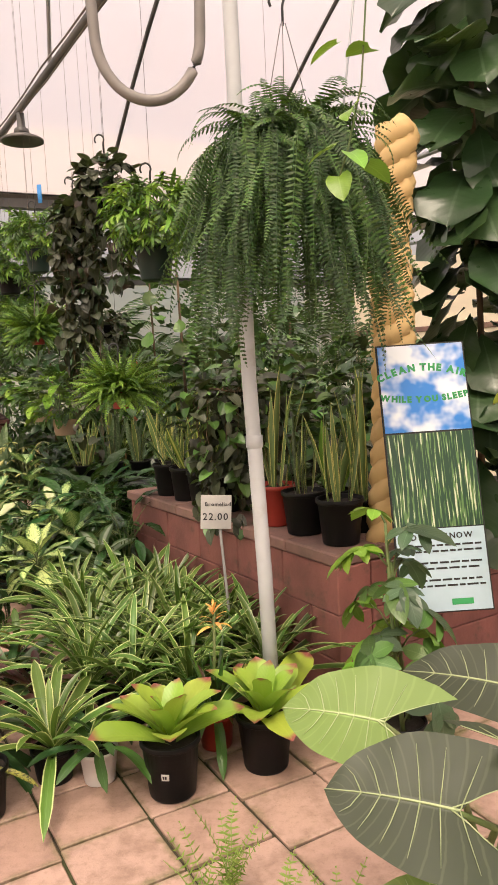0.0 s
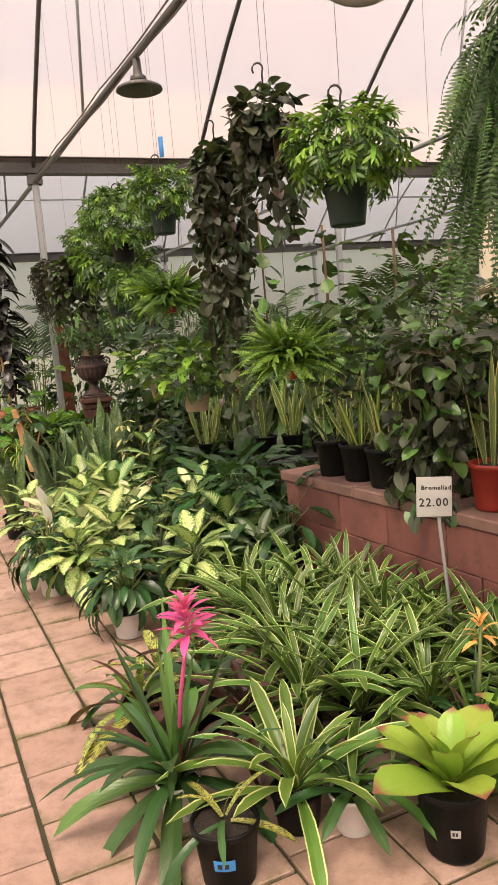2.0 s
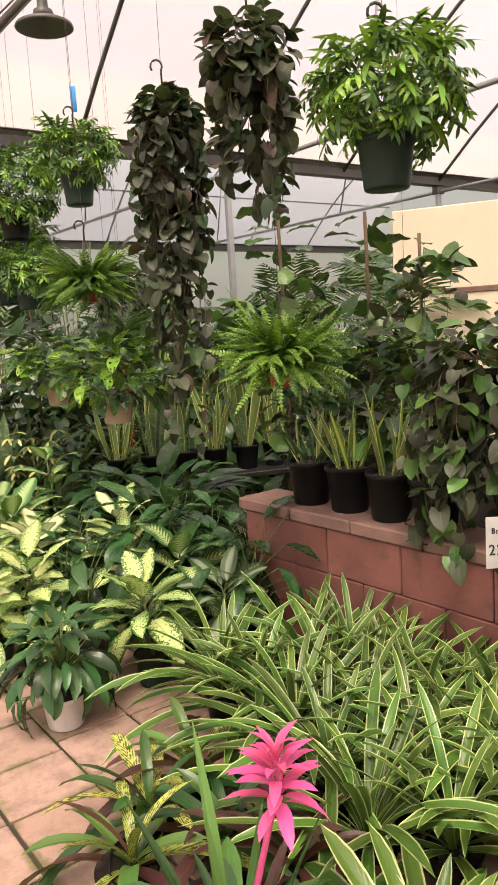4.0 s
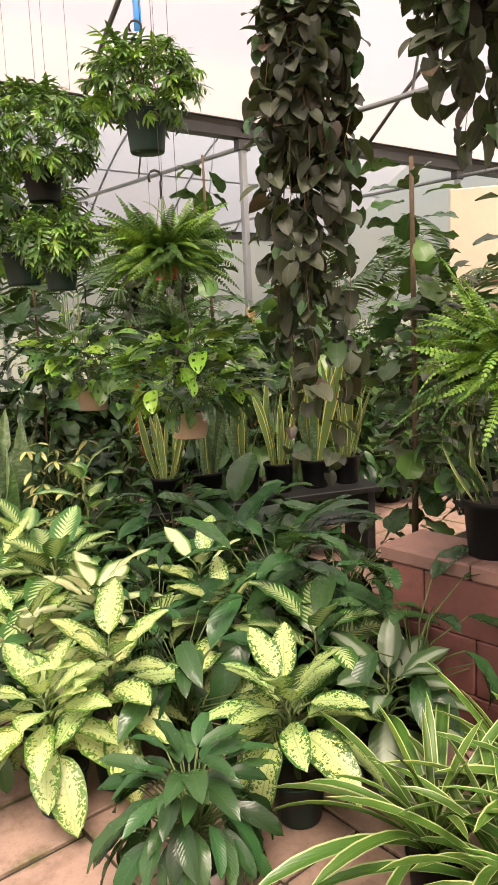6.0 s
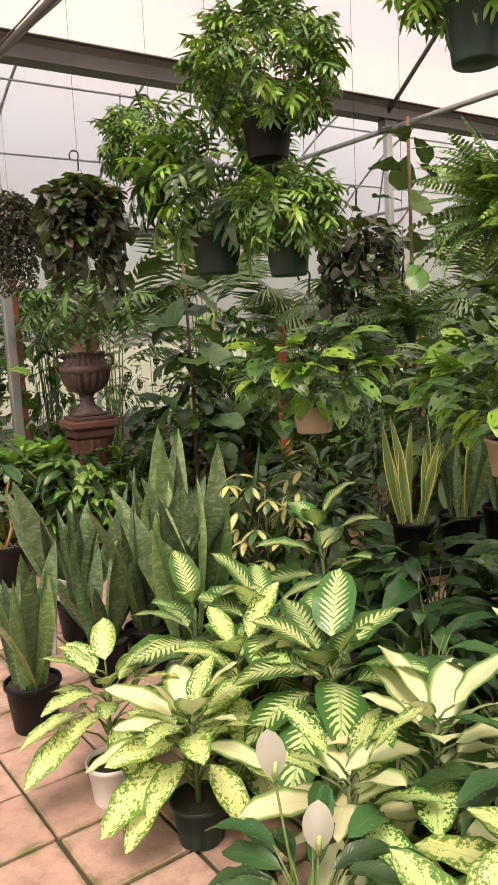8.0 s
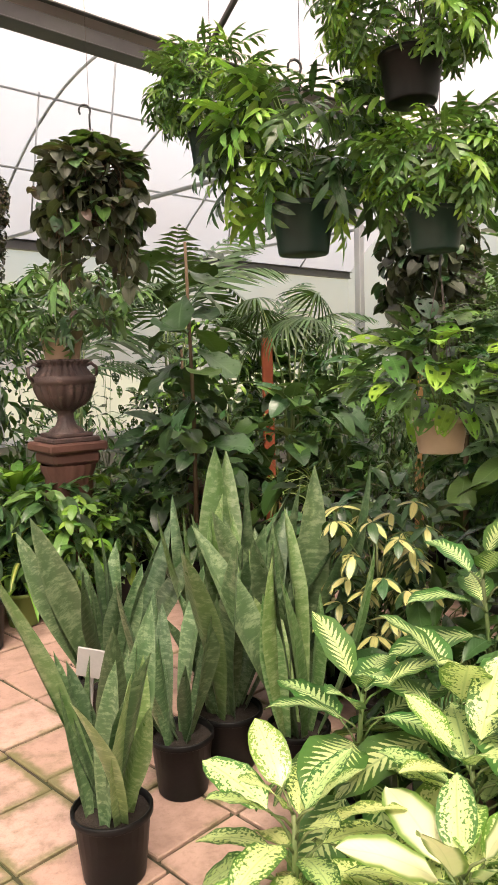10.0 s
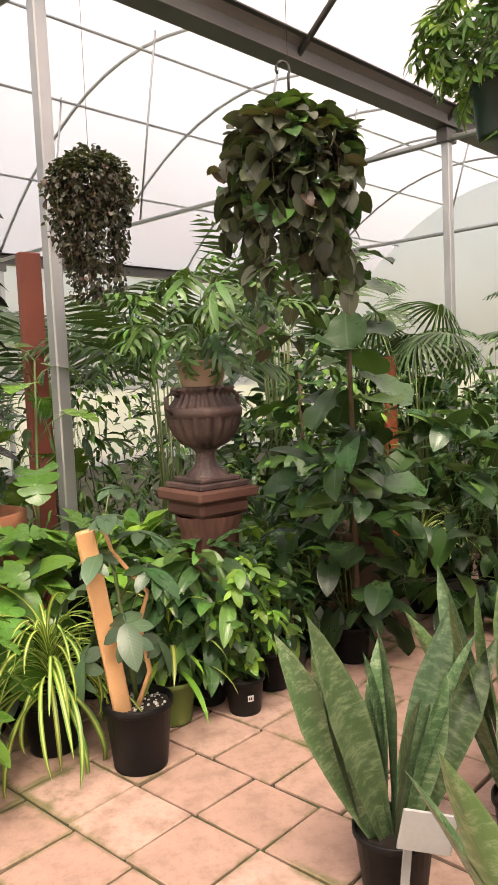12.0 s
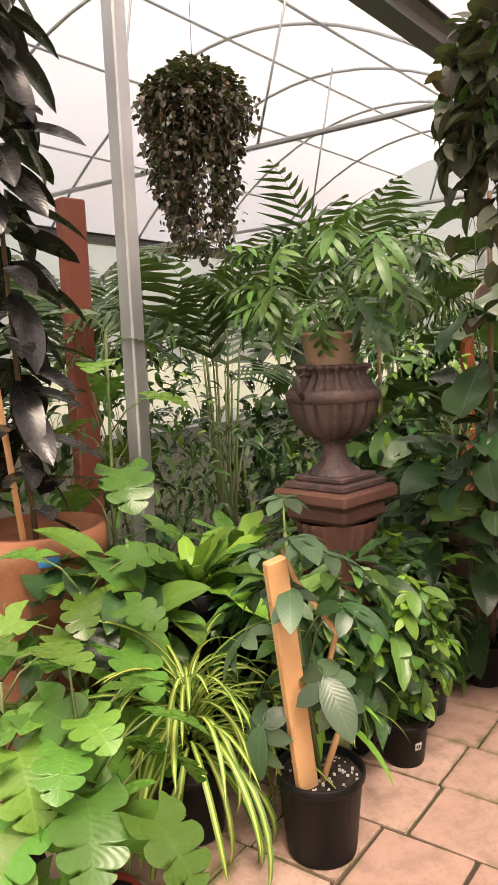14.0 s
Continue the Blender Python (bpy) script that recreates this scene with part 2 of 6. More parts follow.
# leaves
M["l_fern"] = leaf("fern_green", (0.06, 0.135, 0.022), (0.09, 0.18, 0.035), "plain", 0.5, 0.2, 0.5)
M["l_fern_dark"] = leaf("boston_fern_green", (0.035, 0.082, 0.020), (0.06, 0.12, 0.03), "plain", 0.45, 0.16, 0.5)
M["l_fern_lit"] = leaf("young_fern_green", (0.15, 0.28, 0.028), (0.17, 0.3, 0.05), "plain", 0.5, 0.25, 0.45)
M["l_micans"] = leaf("velvet_brown_green", (0.042, 0.050, 0.026), (0.068, 0.072, 0.042), "plain", 0.5, 0.1, 0.55, 0.5)
M["l_micans_red"] = leaf("bronze_leaf", (0.06, 0.038, 0.025), (0.1, 0.055, 0.035), "plain", 0.42, 0.12, 0.4)
M["l_mid"] = leaf("mid_green", (0.078, 0.162, 0.034), (0.125, 0.215, 0.06), "plain", 0.34, 0.16, 0.55)
M["l_deep"] = leaf("deep_green", (0.036, 0.082, 0.027), (0.065, 0.125, 0.05), "plain", 0.29, 0.1, 0.5)
M["l_bright"] = leaf("bright_green", (0.19, 0.36, 0.04), (0.27, 0.45, 0.08), "plain", 0.36, 0.25, 0.4)
M["l_lime"] = leaf("lime_rosette", (0.34, 0.49, 0.065), (0.30, 0.045, 0.08), "tip", 0.35, 0.3, 0.12, 0.1)
M["l_brom"] = leaf("cream_edged_strap", (0.082, 0.165, 0.024), (0.50, 0.57, 0.25), "margin", 0.34, 0.15, 0.4, 0.2)
M["l_brom_dark"] = leaf("dark_strap", (0.04, 0.10, 0.025), (0.07, 0.14, 0.045), "plain", 0.33, 0.12, 0.4)
M["l_purple"] = leaf("purple_strap", (0.10, 0.022, 0.03), (0.07, 0.06, 0.03), "net", 0.35, 0.2, 0.4)
M["l_spotbrom"] = leaf("mottled_strap", (0.405, 0.442, 0.090), (0.06, 0.055, 0.025), "net", 0.4, 0.2, 0.3)
M["l_pink"] = leaf("pink_bract", (0.76, 0.11, 0.34), (0.8, 0.2, 0.42), "plain", 0.4, 0.3, 0.2, 0.1)
M["l_orange"] = leaf("orange_bract", (0.8, 0.42, 0.12), (0.55, 0.06, 0.03), "tip", 0.4, 0.3, 0.2, 0.1)
M["l_dieff"] = leaf("feathered_dumb_cane", (0.06, 0.15, 0.032), (0.6, 0.72, 0.32), "feather", 0.32, 0.18, 0.25, 0.5)
M["l_spot"] = leaf("speckled_dumb_cane", (0.055, 0.15, 0.026), (0.62, 0.76, 0.30), "spots", 0.33, 0.2, 0.25, 0.5)
M["l_cream"] = leaf("cream_dumb_cane", (0.16, 0.28, 0.06), (0.86, 0.87, 0.55), "milk", 0.35, 0.25, 0.12, 0.2)
M["l_yellow"] = leaf("yellow_speckled_leaf", (0.14, 0.27, 0.04), (0.74, 0.82, 0.36), "spots", 0.35, 0.25, 0.22, 0.3)
M["l_silver"] = leaf("silver_streaked_leaf", (0.061, 0.117, 0.040), (0.34, 0.4, 0.3), "stripe", 0.36, 0.22, 0.2, 0.1)
M["l_peace"] = leaf("peace_lily_green", (0.038, 0.096, 0.030), (0.065, 0.135, 0.05), "plain", 0.27, 0.12, 0.5, 0.2)
M["l_white"] = leaf("white_spathe", (0.82, 0.82, 0.76), (0.8, 0.8, 0.7), "plain", 0.5, 0.3, 0.05, 0.0)
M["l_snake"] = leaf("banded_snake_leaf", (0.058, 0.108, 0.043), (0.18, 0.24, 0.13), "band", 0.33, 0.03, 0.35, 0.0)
# brighter copy of the banded leaf, with the light on it coloured in
M["l_snake_lit"] = leaf("lit_snake_leaf", (0.105, 0.19, 0.055), (0.26, 0.34, 0.17), "band", 0.33, 0.05, 0.3, 0.0)
M["l_snake_yel"] = leaf("yellow_edged_snake_leaf", (0.13, 0.20, 0.06), (0.68, 0.62, 0.2), "margin", 0.36, 0.1, 0.25, 0.0)
M["l_rubber"] = leaf("burgundy_rubber_leaf", (0.020, 0.019, 0.020), (0.034, 0.031, 0.028), "plain", 0.26, 0.04, 0.35, 0.4)
M["l_fiddle"] = leaf("fiddle_leaf", (0.03, 0.064, 0.022), (0.05, 0.088, 0.036), "plain", 0.30, 0.08, 0.45, 0.5)
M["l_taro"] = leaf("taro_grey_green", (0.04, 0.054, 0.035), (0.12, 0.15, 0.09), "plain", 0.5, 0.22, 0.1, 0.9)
# lit copy of the taro leaf: light on the blade is in its colour
M["l_taro_lit"] = leaf("taro_lit_yellow_green", (0.19, 0.29, 0.07), (0.30, 0.42, 0.12), "plain", 0.5, 0.15, 0.08, 0.9)
M["l_monst"] = leaf("monstera_green", (0.11, 0.235, 0.036), (0.16, 0.30, 0.06), "plain", 0.28, 0.22, 0.4, 0.3)
M["l_palm"] = leaf("palm_green", (0.045, 0.088, 0.028), (0.08, 0.13, 0.05), "plain", 0.38, 0.15, 0.5)
M["l_spider"] = leaf("yellow_striped_strap", (0.15, 0.28, 0.04), (0.68, 0.72, 0.2), "stripe", 0.4, 0.28, 0.25, 0.0)
M["l_scheff"] = leaf("cream_blotched_leaf", (0.041, 0.091, 0.030), (0.62, 0.58, 0.22), "milk", 0.35, 0.2, 0.3)
M["l_ivy"] = leaf("dull_ivy", (0.040, 0.040, 0.026), (0.07, 0.05, 0.036), "plain", 0.45, 0.1, 0.6)
M["l_shef2"] = leaf("grey_green", (0.065, 0.115, 0.060), (0.10, 0.155, 0.09), "plain", 0.34, 0.15, 0.45)
M["weed"] = leaf("weed_green", (0.22, 0.34, 0.06), (0.3, 0.4, 0.1), "plain", 0.6, 0.4, 0.3)

# ---- mesh tools ----
TAU = 2 * math.pi
rng = random.Random(7)


class Acc:
    """Collects blades, tubes and turned shapes into one mesh."""
    def __init__(self):
        self.v, self.f, self.u, self.n = [], [], [], 0

    def add(self, geo, m=None):
        v, f, u = geo
        if m is not None:
            a = np.array(m)
            v = v @ a[:3, :3].T + a[:3, 3]
        self.v.append(v)
        self.u.append(u)
        self.f.extend([tuple(i + self.n for i in q) for q in f])
        self.n += len(v)
        return self

    def mesh(self, name, smooth=True):
        me = bpy.data.meshes.new(name)
        v = np.concatenate(self.v)
        u = np.concatenate(self.u)
        me.from_pydata(v.tolist(), [], self.f)
        lay = me.uv_layers.new(name="UVMap")
        idx = np.zeros(len(me.loops), dtype=np.int32)
        me.loops.foreach_get("vertex_index", idx)
        lay.data.foreach_set("uv", u[idx].astype(np.float32).ravel())
        if smooth:
            me.polygons.foreach_set("use_smooth", [True] * len(me.polygons))
        me.update()
        return me


def grid_faces(nl, nc, closed=False):
    out = []
    for i in range(nl):
        for j in range(nc if closed else nc - 1):
            k = (j + 1) % nc
            out.append((i * nc + j, i * nc + k, (i + 1) * nc + k, (i + 1) * nc + j))
    return out


def shape(kind, s):
    if kind == "ovate":
        return (s ** 0.6) * ((1 - s) ** 0.75) * 1.95
    if kind == "lance":
        return (s ** 0.75) * ((1 - s) ** 0.85) * 2.2
    if kind == "strap":
        return min(1.0, 0.55 + s * 1.2) * min(1.0, ((1 - s) * 4.0) ** 0.6)
    if kind == "sword":
        return (0.38 + 0.62 * math.sin(min(1.0, s * 1.6) * math.pi * 0.5)) * min(1.0, ((1 - s) * 2.6) ** 0.7)
    if kind == "heart":
        return ((s + 0.06) ** 0.35) * ((1 - s) ** 0.8) * 1.6
    if kind == "round":
        return math.sqrt(max(0.0, 1 - (2 * s - 1) ** 2)) * (0.75 + 0.25 * s)
    if kind == "paddle":
        return (s ** 1.1) * ((1 - s) ** 0.45) * 2.35
    return 1.0


def blade(L, W, kind="ovate", bend=0.6, fold=0.25, nl=8, nw=2, lobe=0.0, wave=0.0, slits=0, twist=0.0, holes=0, cut=0.5, sweep=0.0):
    """A leaf blade along +y from the origin, its face to +z."""
    nc = 2 * nw + 1
    vs, us = [], []
    y = z = 0.0
    ph = rng.random() * 6
    for i in range(nl + 1):
        s = i / nl
        th = -bend * s
        if i:
            y += math.cos(th) * L / nl
            z += math.sin(th) * L / nl
        w = W / 2 * shape(kind, min(max(s, 0.0), 1.0))
        if slits and 1 < i < nl - 2:
            w *= cut + (1 - cut) * math.sin(math.pi * (i % slits) / slits) ** 0.35
        if i == nl:
            w = W * 0.004
        tw = twist * s
        for j in range(nc):
            a = (j - nw) / nw
            x = a * w
            up = fold * abs(a) * w + wave * W * math.sin(s * 17 + ph + (2 if a > 0 else 0)) * abs(a)
            back = lobe * L * (abs(a) ** 1.4) * (1 - s) ** 3 - sweep * W * (abs(a) ** 1.3) * s * (1 - s)
            px, pz = x * math.cos(tw) - up * math.sin(tw), x * math.sin(tw) + up * math.cos(tw)
            vs.append((px, y - back * math.cos(th) - pz * math.sin(th), z - back * math.sin(th) + pz * math.cos(th)))
            us.append((a * 0.5 + 0.5, s))
    fs = grid_faces(nl, nc)
    if holes:
        keep = []
        for n_, q in enumerate(fs):
            i, j = divmod(n_, nc - 1)
            side = abs(j + 0.5 - nw) / nw
            if i % holes == holes - 1 and 0.34 < side < 0.66 and 1 < i < nl - 1:
                continue
            keep.append(q)
        fs = keep
    return np.array(vs), fs, np.array(us)


def tube(points, r0, r1=None, n=6):
    """A round bar along a line of points."""
    r1 = r0 if r1 is None else r1
    pts = [Vector(p) for p in points]
    vs, us = [], []
    for i, p in enumerate(pts):
        d = (pts[min(i + 1, len(pts) - 1)] - pts[max(i - 1, 0)])
        d = d.normalized() if d.length > 1e-9 else Vector((0, 0, 1))
        a = d.cross(Vector((0.31, 0.17, 0.93)) if abs(d.z) < 0.9 else Vector((1, 0, 0))).normalized()
        b = d.cross(a)
        s = i / max(1, len(pts) - 1)
        r = r0 + (r1 - r0) * s
        for j in range(n):
            q = p + a * (r * math.cos(TAU * j / n)) + b * (r * math.sin(TAU * j / n))
            vs.append(tuple(q))
            us.append((0.5, s))
    fs = grid_faces(len(pts) - 1, n, True)
    fs.append(tuple(range(n - 1, -1, -1)))
    fs.append(tuple((len(pts) - 1) * n + j for j in range(n)))
    return np.array(vs), fs, np.array(us)


def turned(profile, n=28, flute=0.0, flutes=0):
    """A shape turned about z from (radius, height) pairs."""
    vs, us = [], []
    for i, (r, h) in enumerate(profile):
        for j in range(n):
            a = TAU * j / n
            q = r * (1 + (flute * math.cos(a * flutes) if flutes else 0))
            vs.append((q * math.cos(a), q * math.sin(a), h))
            us.append((j / n, i / len(profile)))
    return np.array(vs), grid_faces(len(profile) - 1, n, True), np.array(us)


def block(x0, y0, z0, x1, y1, z1, b=0.004):
    """A box with chamfered edges."""
    cx, cy, cz = (x0 + x1) / 2, (y0 + y1) / 2, (z0 + z1) / 2
    hx, hy, hz = abs(x1 - x0) / 2, abs(y1 - y0) / 2, abs(z1 - z0) / 2
    b = min(b, hx * 0.9, hy * 0.9, hz * 0.9)
    bm = bmesh.new()
    bmesh.ops.create_cube(bm, size=2.0)
    for v in bm.verts:
        v.co = (v.co.x * hx, v.co.y * hy, v.co.z * hz)
    bmesh.ops.bevel(bm, geom=list(bm.edges), offset=b, segments=1, affect="EDGES", profile=0.5)
    bm.verts.index_update()
    vs = np.array([(v.co.x + cx, v.co.y + cy, v.co.z + cz) for v in bm.verts])
    fs = [tuple(v.index for v in f.verts) for f in bm.faces]
    bm.free()
    return vs, fs, vs[:, :2].copy()


def thing(name, label, category, loc=(0, 0, 0), group="", turn=0.0, kind=""):
    ob = new(name)
    ob.empty_display_size = 0.05
    ob.matrix_basis = pose(*loc, 0, 0, turn)
    return tagged(ob, label, category, group, kind)


def part(name, geo, material, parent, label="", m=None, smooth=True):
    me = geo.mesh(name, smooth) if isinstance(geo, Acc) else geo
    if not me.materials:
        me.materials.append(material)
    ob = new(name, me)
    ob.parent = parent
    if m is not None:
        ob.matrix_basis = m
    if label:
        ob["label"] = label
    return ob


def solo(name, geo, material, label, category, kind="", smooth=True, group=""):
    me = geo.mesh(name, smooth)
    me.materials.append(material)
    return tagged(new(name, me), label, category, group, kind)


def aim(p, az, el, roll=0.0, scale=1.0):
    """Lays a blade with its foot at p; az: degrees from +y to the left, el: degrees upward."""
    return pose(*p) @ pose(0, 0, 0, 0, 0, az) @ pose(0, 0, 0, el) @ pose(0, 0, 0, 0, roll) @ Matrix.Scale(scale, 4)


def jit(a):
    return rng.uniform(-a, a)


# ---- pots and hangers ----
POT_MESH = {}


def pot(parent, r, h, mat, style="nursery", tag="", z=0.0, perlite=False):
    key = (round(r, 3), round(h, 3), mat, style)
    if key not in POT_MESH:
        b = r * (0.78 if style == "nursery" else 0.7)
        rim = h * 0.09
        prof = [(0.001, 0), (b * 0.96, 0), (b, h * 0.02), (b * 1.02, h * 0.06), (b + (r - b) * 0.82, h - rim * 1.3), (r * 1.0, h - rim * 1.2), (r * 1.035, h - rim), (r * 1.035, h - 0.003), (r * 1.02, h), (r * 0.97, h), (r * 0.955, h - 0.006), (r * 0.9, h * 0.8), (0.001, h * 0.8)]
        POT_MESH[key] = Acc().add(turned(prof, 28)).mesh("pot")
        POT_MESH[key].materials.append(M[mat])
        ns = 18
        vs = [(0, 0, h * 0.9)] + [(r * 0.93 * k / 2 * math.cos(TAU * j / ns), r * 0.93 * k / 2 * math.sin(TAU * j / ns), h * 0.9 + rng.uniform(-1, 1) * h * 0.02) for k in (1, 2) for j in range(ns)]
        fs = [(0, 1 + j, 1 + (j + 1) % ns) for j in range(ns)] + [(1 + j, 1 + ns + j, 1 + ns + (j + 1) % ns, 1 + (j + 1) % ns) for j in range(ns)]
        POT_MESH[key, "soil"] = Acc().add((np.array(vs), fs, np.zeros((len(vs), 2)))).mesh("soil")
    p = part("pot", POT_MESH[key], M[mat], parent, m=pose(0, 0, z, 0, 0, rng.uniform(0, 360)))
    part("soil", POT_MESH[key, "soil"], M["soil"], p)
    if perlite:
        a = Acc()
        for _ in range(90):
            q, d = rng.random() * TAU, r * 0.88 * math.sqrt(rng.random())
            s = rng.uniform(0.002, 0.005)
            x, y, zz = d * math.cos(q), d * math.sin(q), h * 0.905
            a.add(block(x - s, y - s, zz - s, x + s, y + s, zz + s * 1.2, 0.001))
        tagged(part("perlite", a, M["perlite"], p), kind="stuff")
    if tag:
        ang, tm, tw, th, zt = tag
        a = Acc()
        rr = r * 0.955
        vs, us = [], []
        for i in range(2):
            for j in range(5):
                q = ang + (j / 4 - 0.5) * tw / rr
                zz = zt + (i - 0.5) * th
                ra = (r * 0.78 + (r - r * 0.78) * 0.82 * zz / h) + 0.004
                vs.append((ra * math.cos(q), ra * math.sin(q), zz))
                us.append((0, 0))
        a.add((np.array(vs), grid_faces(1, 5), np.array(us)))
        t_ = part("price_tag", a, M[tm], parent, m=pose(0, 0, z))
        b = Acc()
        for o in (-0.22, 0.1):
            q = ang + o * tw / rr
            ra = (r * 0.78 + (r - r * 0.78) * 0.82 * zt / h) + 0.0055
            b.add(block(-0.0008, -tw * 0.1, -th * 0.2, 0.0008, tw * 0.1, th * 0.2, 0.0003), pose(ra * math.cos(q), ra * math.sin(q), zt, 0, 0, math.degrees(q)))
        part("lettering", b, M["ink"], t_)
    return p


def hanger(parent, r, z, hook_z, cord_z):
    """Three wires to a hook, and the cord that holds it."""
    p0 = parent.matrix_basis.translation
    cord_z = roof_z((p0 - B0).dot(C_)) + 0.03
    for i in range(3):
        q = TAU * i / 3 + 0.4
        part("hanger_wire", Acc().add(tube([(r * math.cos(q), r * math.sin(q), z), (0.01 * math.cos(q), 0.01 * math.sin(q), hook_z - 0.1)], 0.0018, n=5)), M["wire"], parent)
    a = Acc()
    pts = [(0, 0, hook_z - 0.11), (0, 0, hook_z - 0.05)]
    for i in range(9):
        q = -0.6 + i * 0.55
        pts.append((0.028 * math.cos(q) - 0.022, 0, hook_z - 0.02 + 0.03 * math.sin(q)))
    part("hook", a.add(tube(pts, 0.0055, n=6)), M["hook"], parent)
    part("cord", Acc().add(tube([(0, 0, hook_z), (0.004, 0.003, (hook_z + cord_z) / 2), (0, 0, cord_z)], 0.0013, n=4)), M["wire"], parent)


# ---- leafy things ----
LEAF = {}


def variants(key, n, **kw):
    """A few blades of one kind that all leaves of that kind share."""
    if key not in LEAF:
        made = []
        for _ in range(n):
            q = dict(kw)
            q["bend"] = kw.get("bend", 0.6) * rng.uniform(0.6, 1.45)
            q["L"] = kw["L"] * rng.uniform(0.93, 1.07)
            q["W"] = kw["W"] * rng.uniform(0.9, 1.1)
            if "twist" in kw:
                q["twist"] = kw["twist"] * rng.uniform(-1, 1)
            made.append(blade(**q))
        LEAF[key] = made
    return LEAF[key]


LEAF_MESH = {}


def leaf_mesh(key, i, mat):
    k = (key, i, mat)
    if k not in LEAF_MESH:
        LEAF_MESH[k] = Acc().add(LEAF[key][i]).mesh("leaf")
        LEAF_MESH[k].materials.append(M[mat])
    return LEAF_MESH[k]


def foliage(parent, key, mats, spots, singly=True, name="leaf"):
    """Leaves at the given poses: an object each, or one mesh for each colour."""
    kinds = LEAF[key]
    if singly:
        for m in spots:
            part(name, leaf_mesh(key, rng.randrange(len(kinds)), rng.choice(mats)), None, parent, m=m)
    else:
        accs = {}
        for m in spots:
            accs.setdefault(rng.choice(mats), Acc()).add(rng.choice(kinds), m)
        for k_, a in accs.items():
            tagged(part("foliage", a, M[k_], parent), kind="stuff")


def rosette(n, z, el0, el1, spread=0.02, s0=1.0, s1=0.55, az0=0.0, zrise=0.0):
    """Leaves round one centre, the outer ones low and long."""
    out = []
    for i in range(n):
        f = i / max(1, n - 1)
        az = az0 + i * 137.5 + jit(14)
        q = radians(az)
        d = spread * (1 - f)
        out.append(aim((-d * math.sin(q), d * math.cos(q), z + zrise * f), az, el0 + (el1 - el0) * f + jit(7), jit(16), (s0 + (s1 - s0) * f) * rng.uniform(0.85, 1.1)))
    return out


def cane(n, z0, z1, el0, el1, reach, s0=1.0, s1=0.7, top=0.0):
    """Leaves on stalks up a stem. Returns the leaf poses and the stalks."""
    spots, stalks = [], Acc()
    stalks.add(tube([(0, 0, z0 - 0.05), (jit(0.01), jit(0.01), (z0 + z1) / 2), (0, 0, z1)], 0.011, 0.006))
    for i in range(n):
        f = i / max(1, n - 1)
        az = i * 137.5 + jit(20)
        q = radians(az)
        h = z0 + (z1 - z0) * f
        el = el0 + (el1 - el0) * f + jit(9)
        d = reach * (1 - 0.55 * f) * rng.uniform(0.7, 1.2)
        foot = (-math.sin(q) * d, math.cos(q) * d, h + d * 0.9)
        stalks.add(tube([(0, 0, h), (foot[0] * 0.45, foot[1] * 0.45, h + d * 0.6), foot], 0.0045, 0.003, 5))
        spots.append(aim(foot, az, el, jit(18), (s0 + (s1 - s0) * f) * rng.uniform(0.8, 1.12)))
    return spots, stalks


def strap_plant(label, loc, pot_spec, key, mats, n, el0=14, el1=84, s=1.0, name="bromeliad", group="", cat="bromeliad", tag=""):
    t = thing(name, label, cat, loc, group, rng.uniform(0, 360))
    z = 0.0
    if pot_spec:
        pot(t, pot_spec[0], pot_spec[1], pot_spec[2], tag=tag)
        z = pot_spec[1] * 0.9
    foliage(t, key, mats, rosette(n, z, el0, el1, 0.025, s, s * 0.6, zrise=0.03))
    return t


def cane_plant(name, label, cat, loc, pot_spec, key, mats, n, height, el0, el1, reach, s=1.0, stems=1, spread=0.04, group="", singly=True, turn=None):
    t = thing(name, label, cat, loc, group, rng.uniform(0, 360) if turn is None else turn)
    z = 0.0
    if pot_spec:
        pot(t, pot_spec[0], pot_spec[1], pot_spec[2], perlite=len(pot_spec) > 3)
        z = pot_spec[1] * 0.9
    allspots, acc = [], Acc()
    for i in range(stems):
        q = TAU * i / stems + jit(0.5)
        m = pose(spread * math.cos(q) * (stems > 1), spread * math.sin(q) * (stems > 1), z, jit(7), jit(7), rng.uniform(0, 360))
        spots, stalks = cane(n, 0.03, height * rng.uniform(0.8, 1.1), el0, el1, reach, s, s * 0.75)
        allspots += [m @ p for p in spots]
        sub = (np.concatenate(stalks.v), stalks.f, np.concatenate(stalks.u))
        acc.add(sub, m)
    tagged(part("stem", acc, M["stem"], t), kind="stuff")
    foliage(t, key, mats, allspots, singly)
    return t


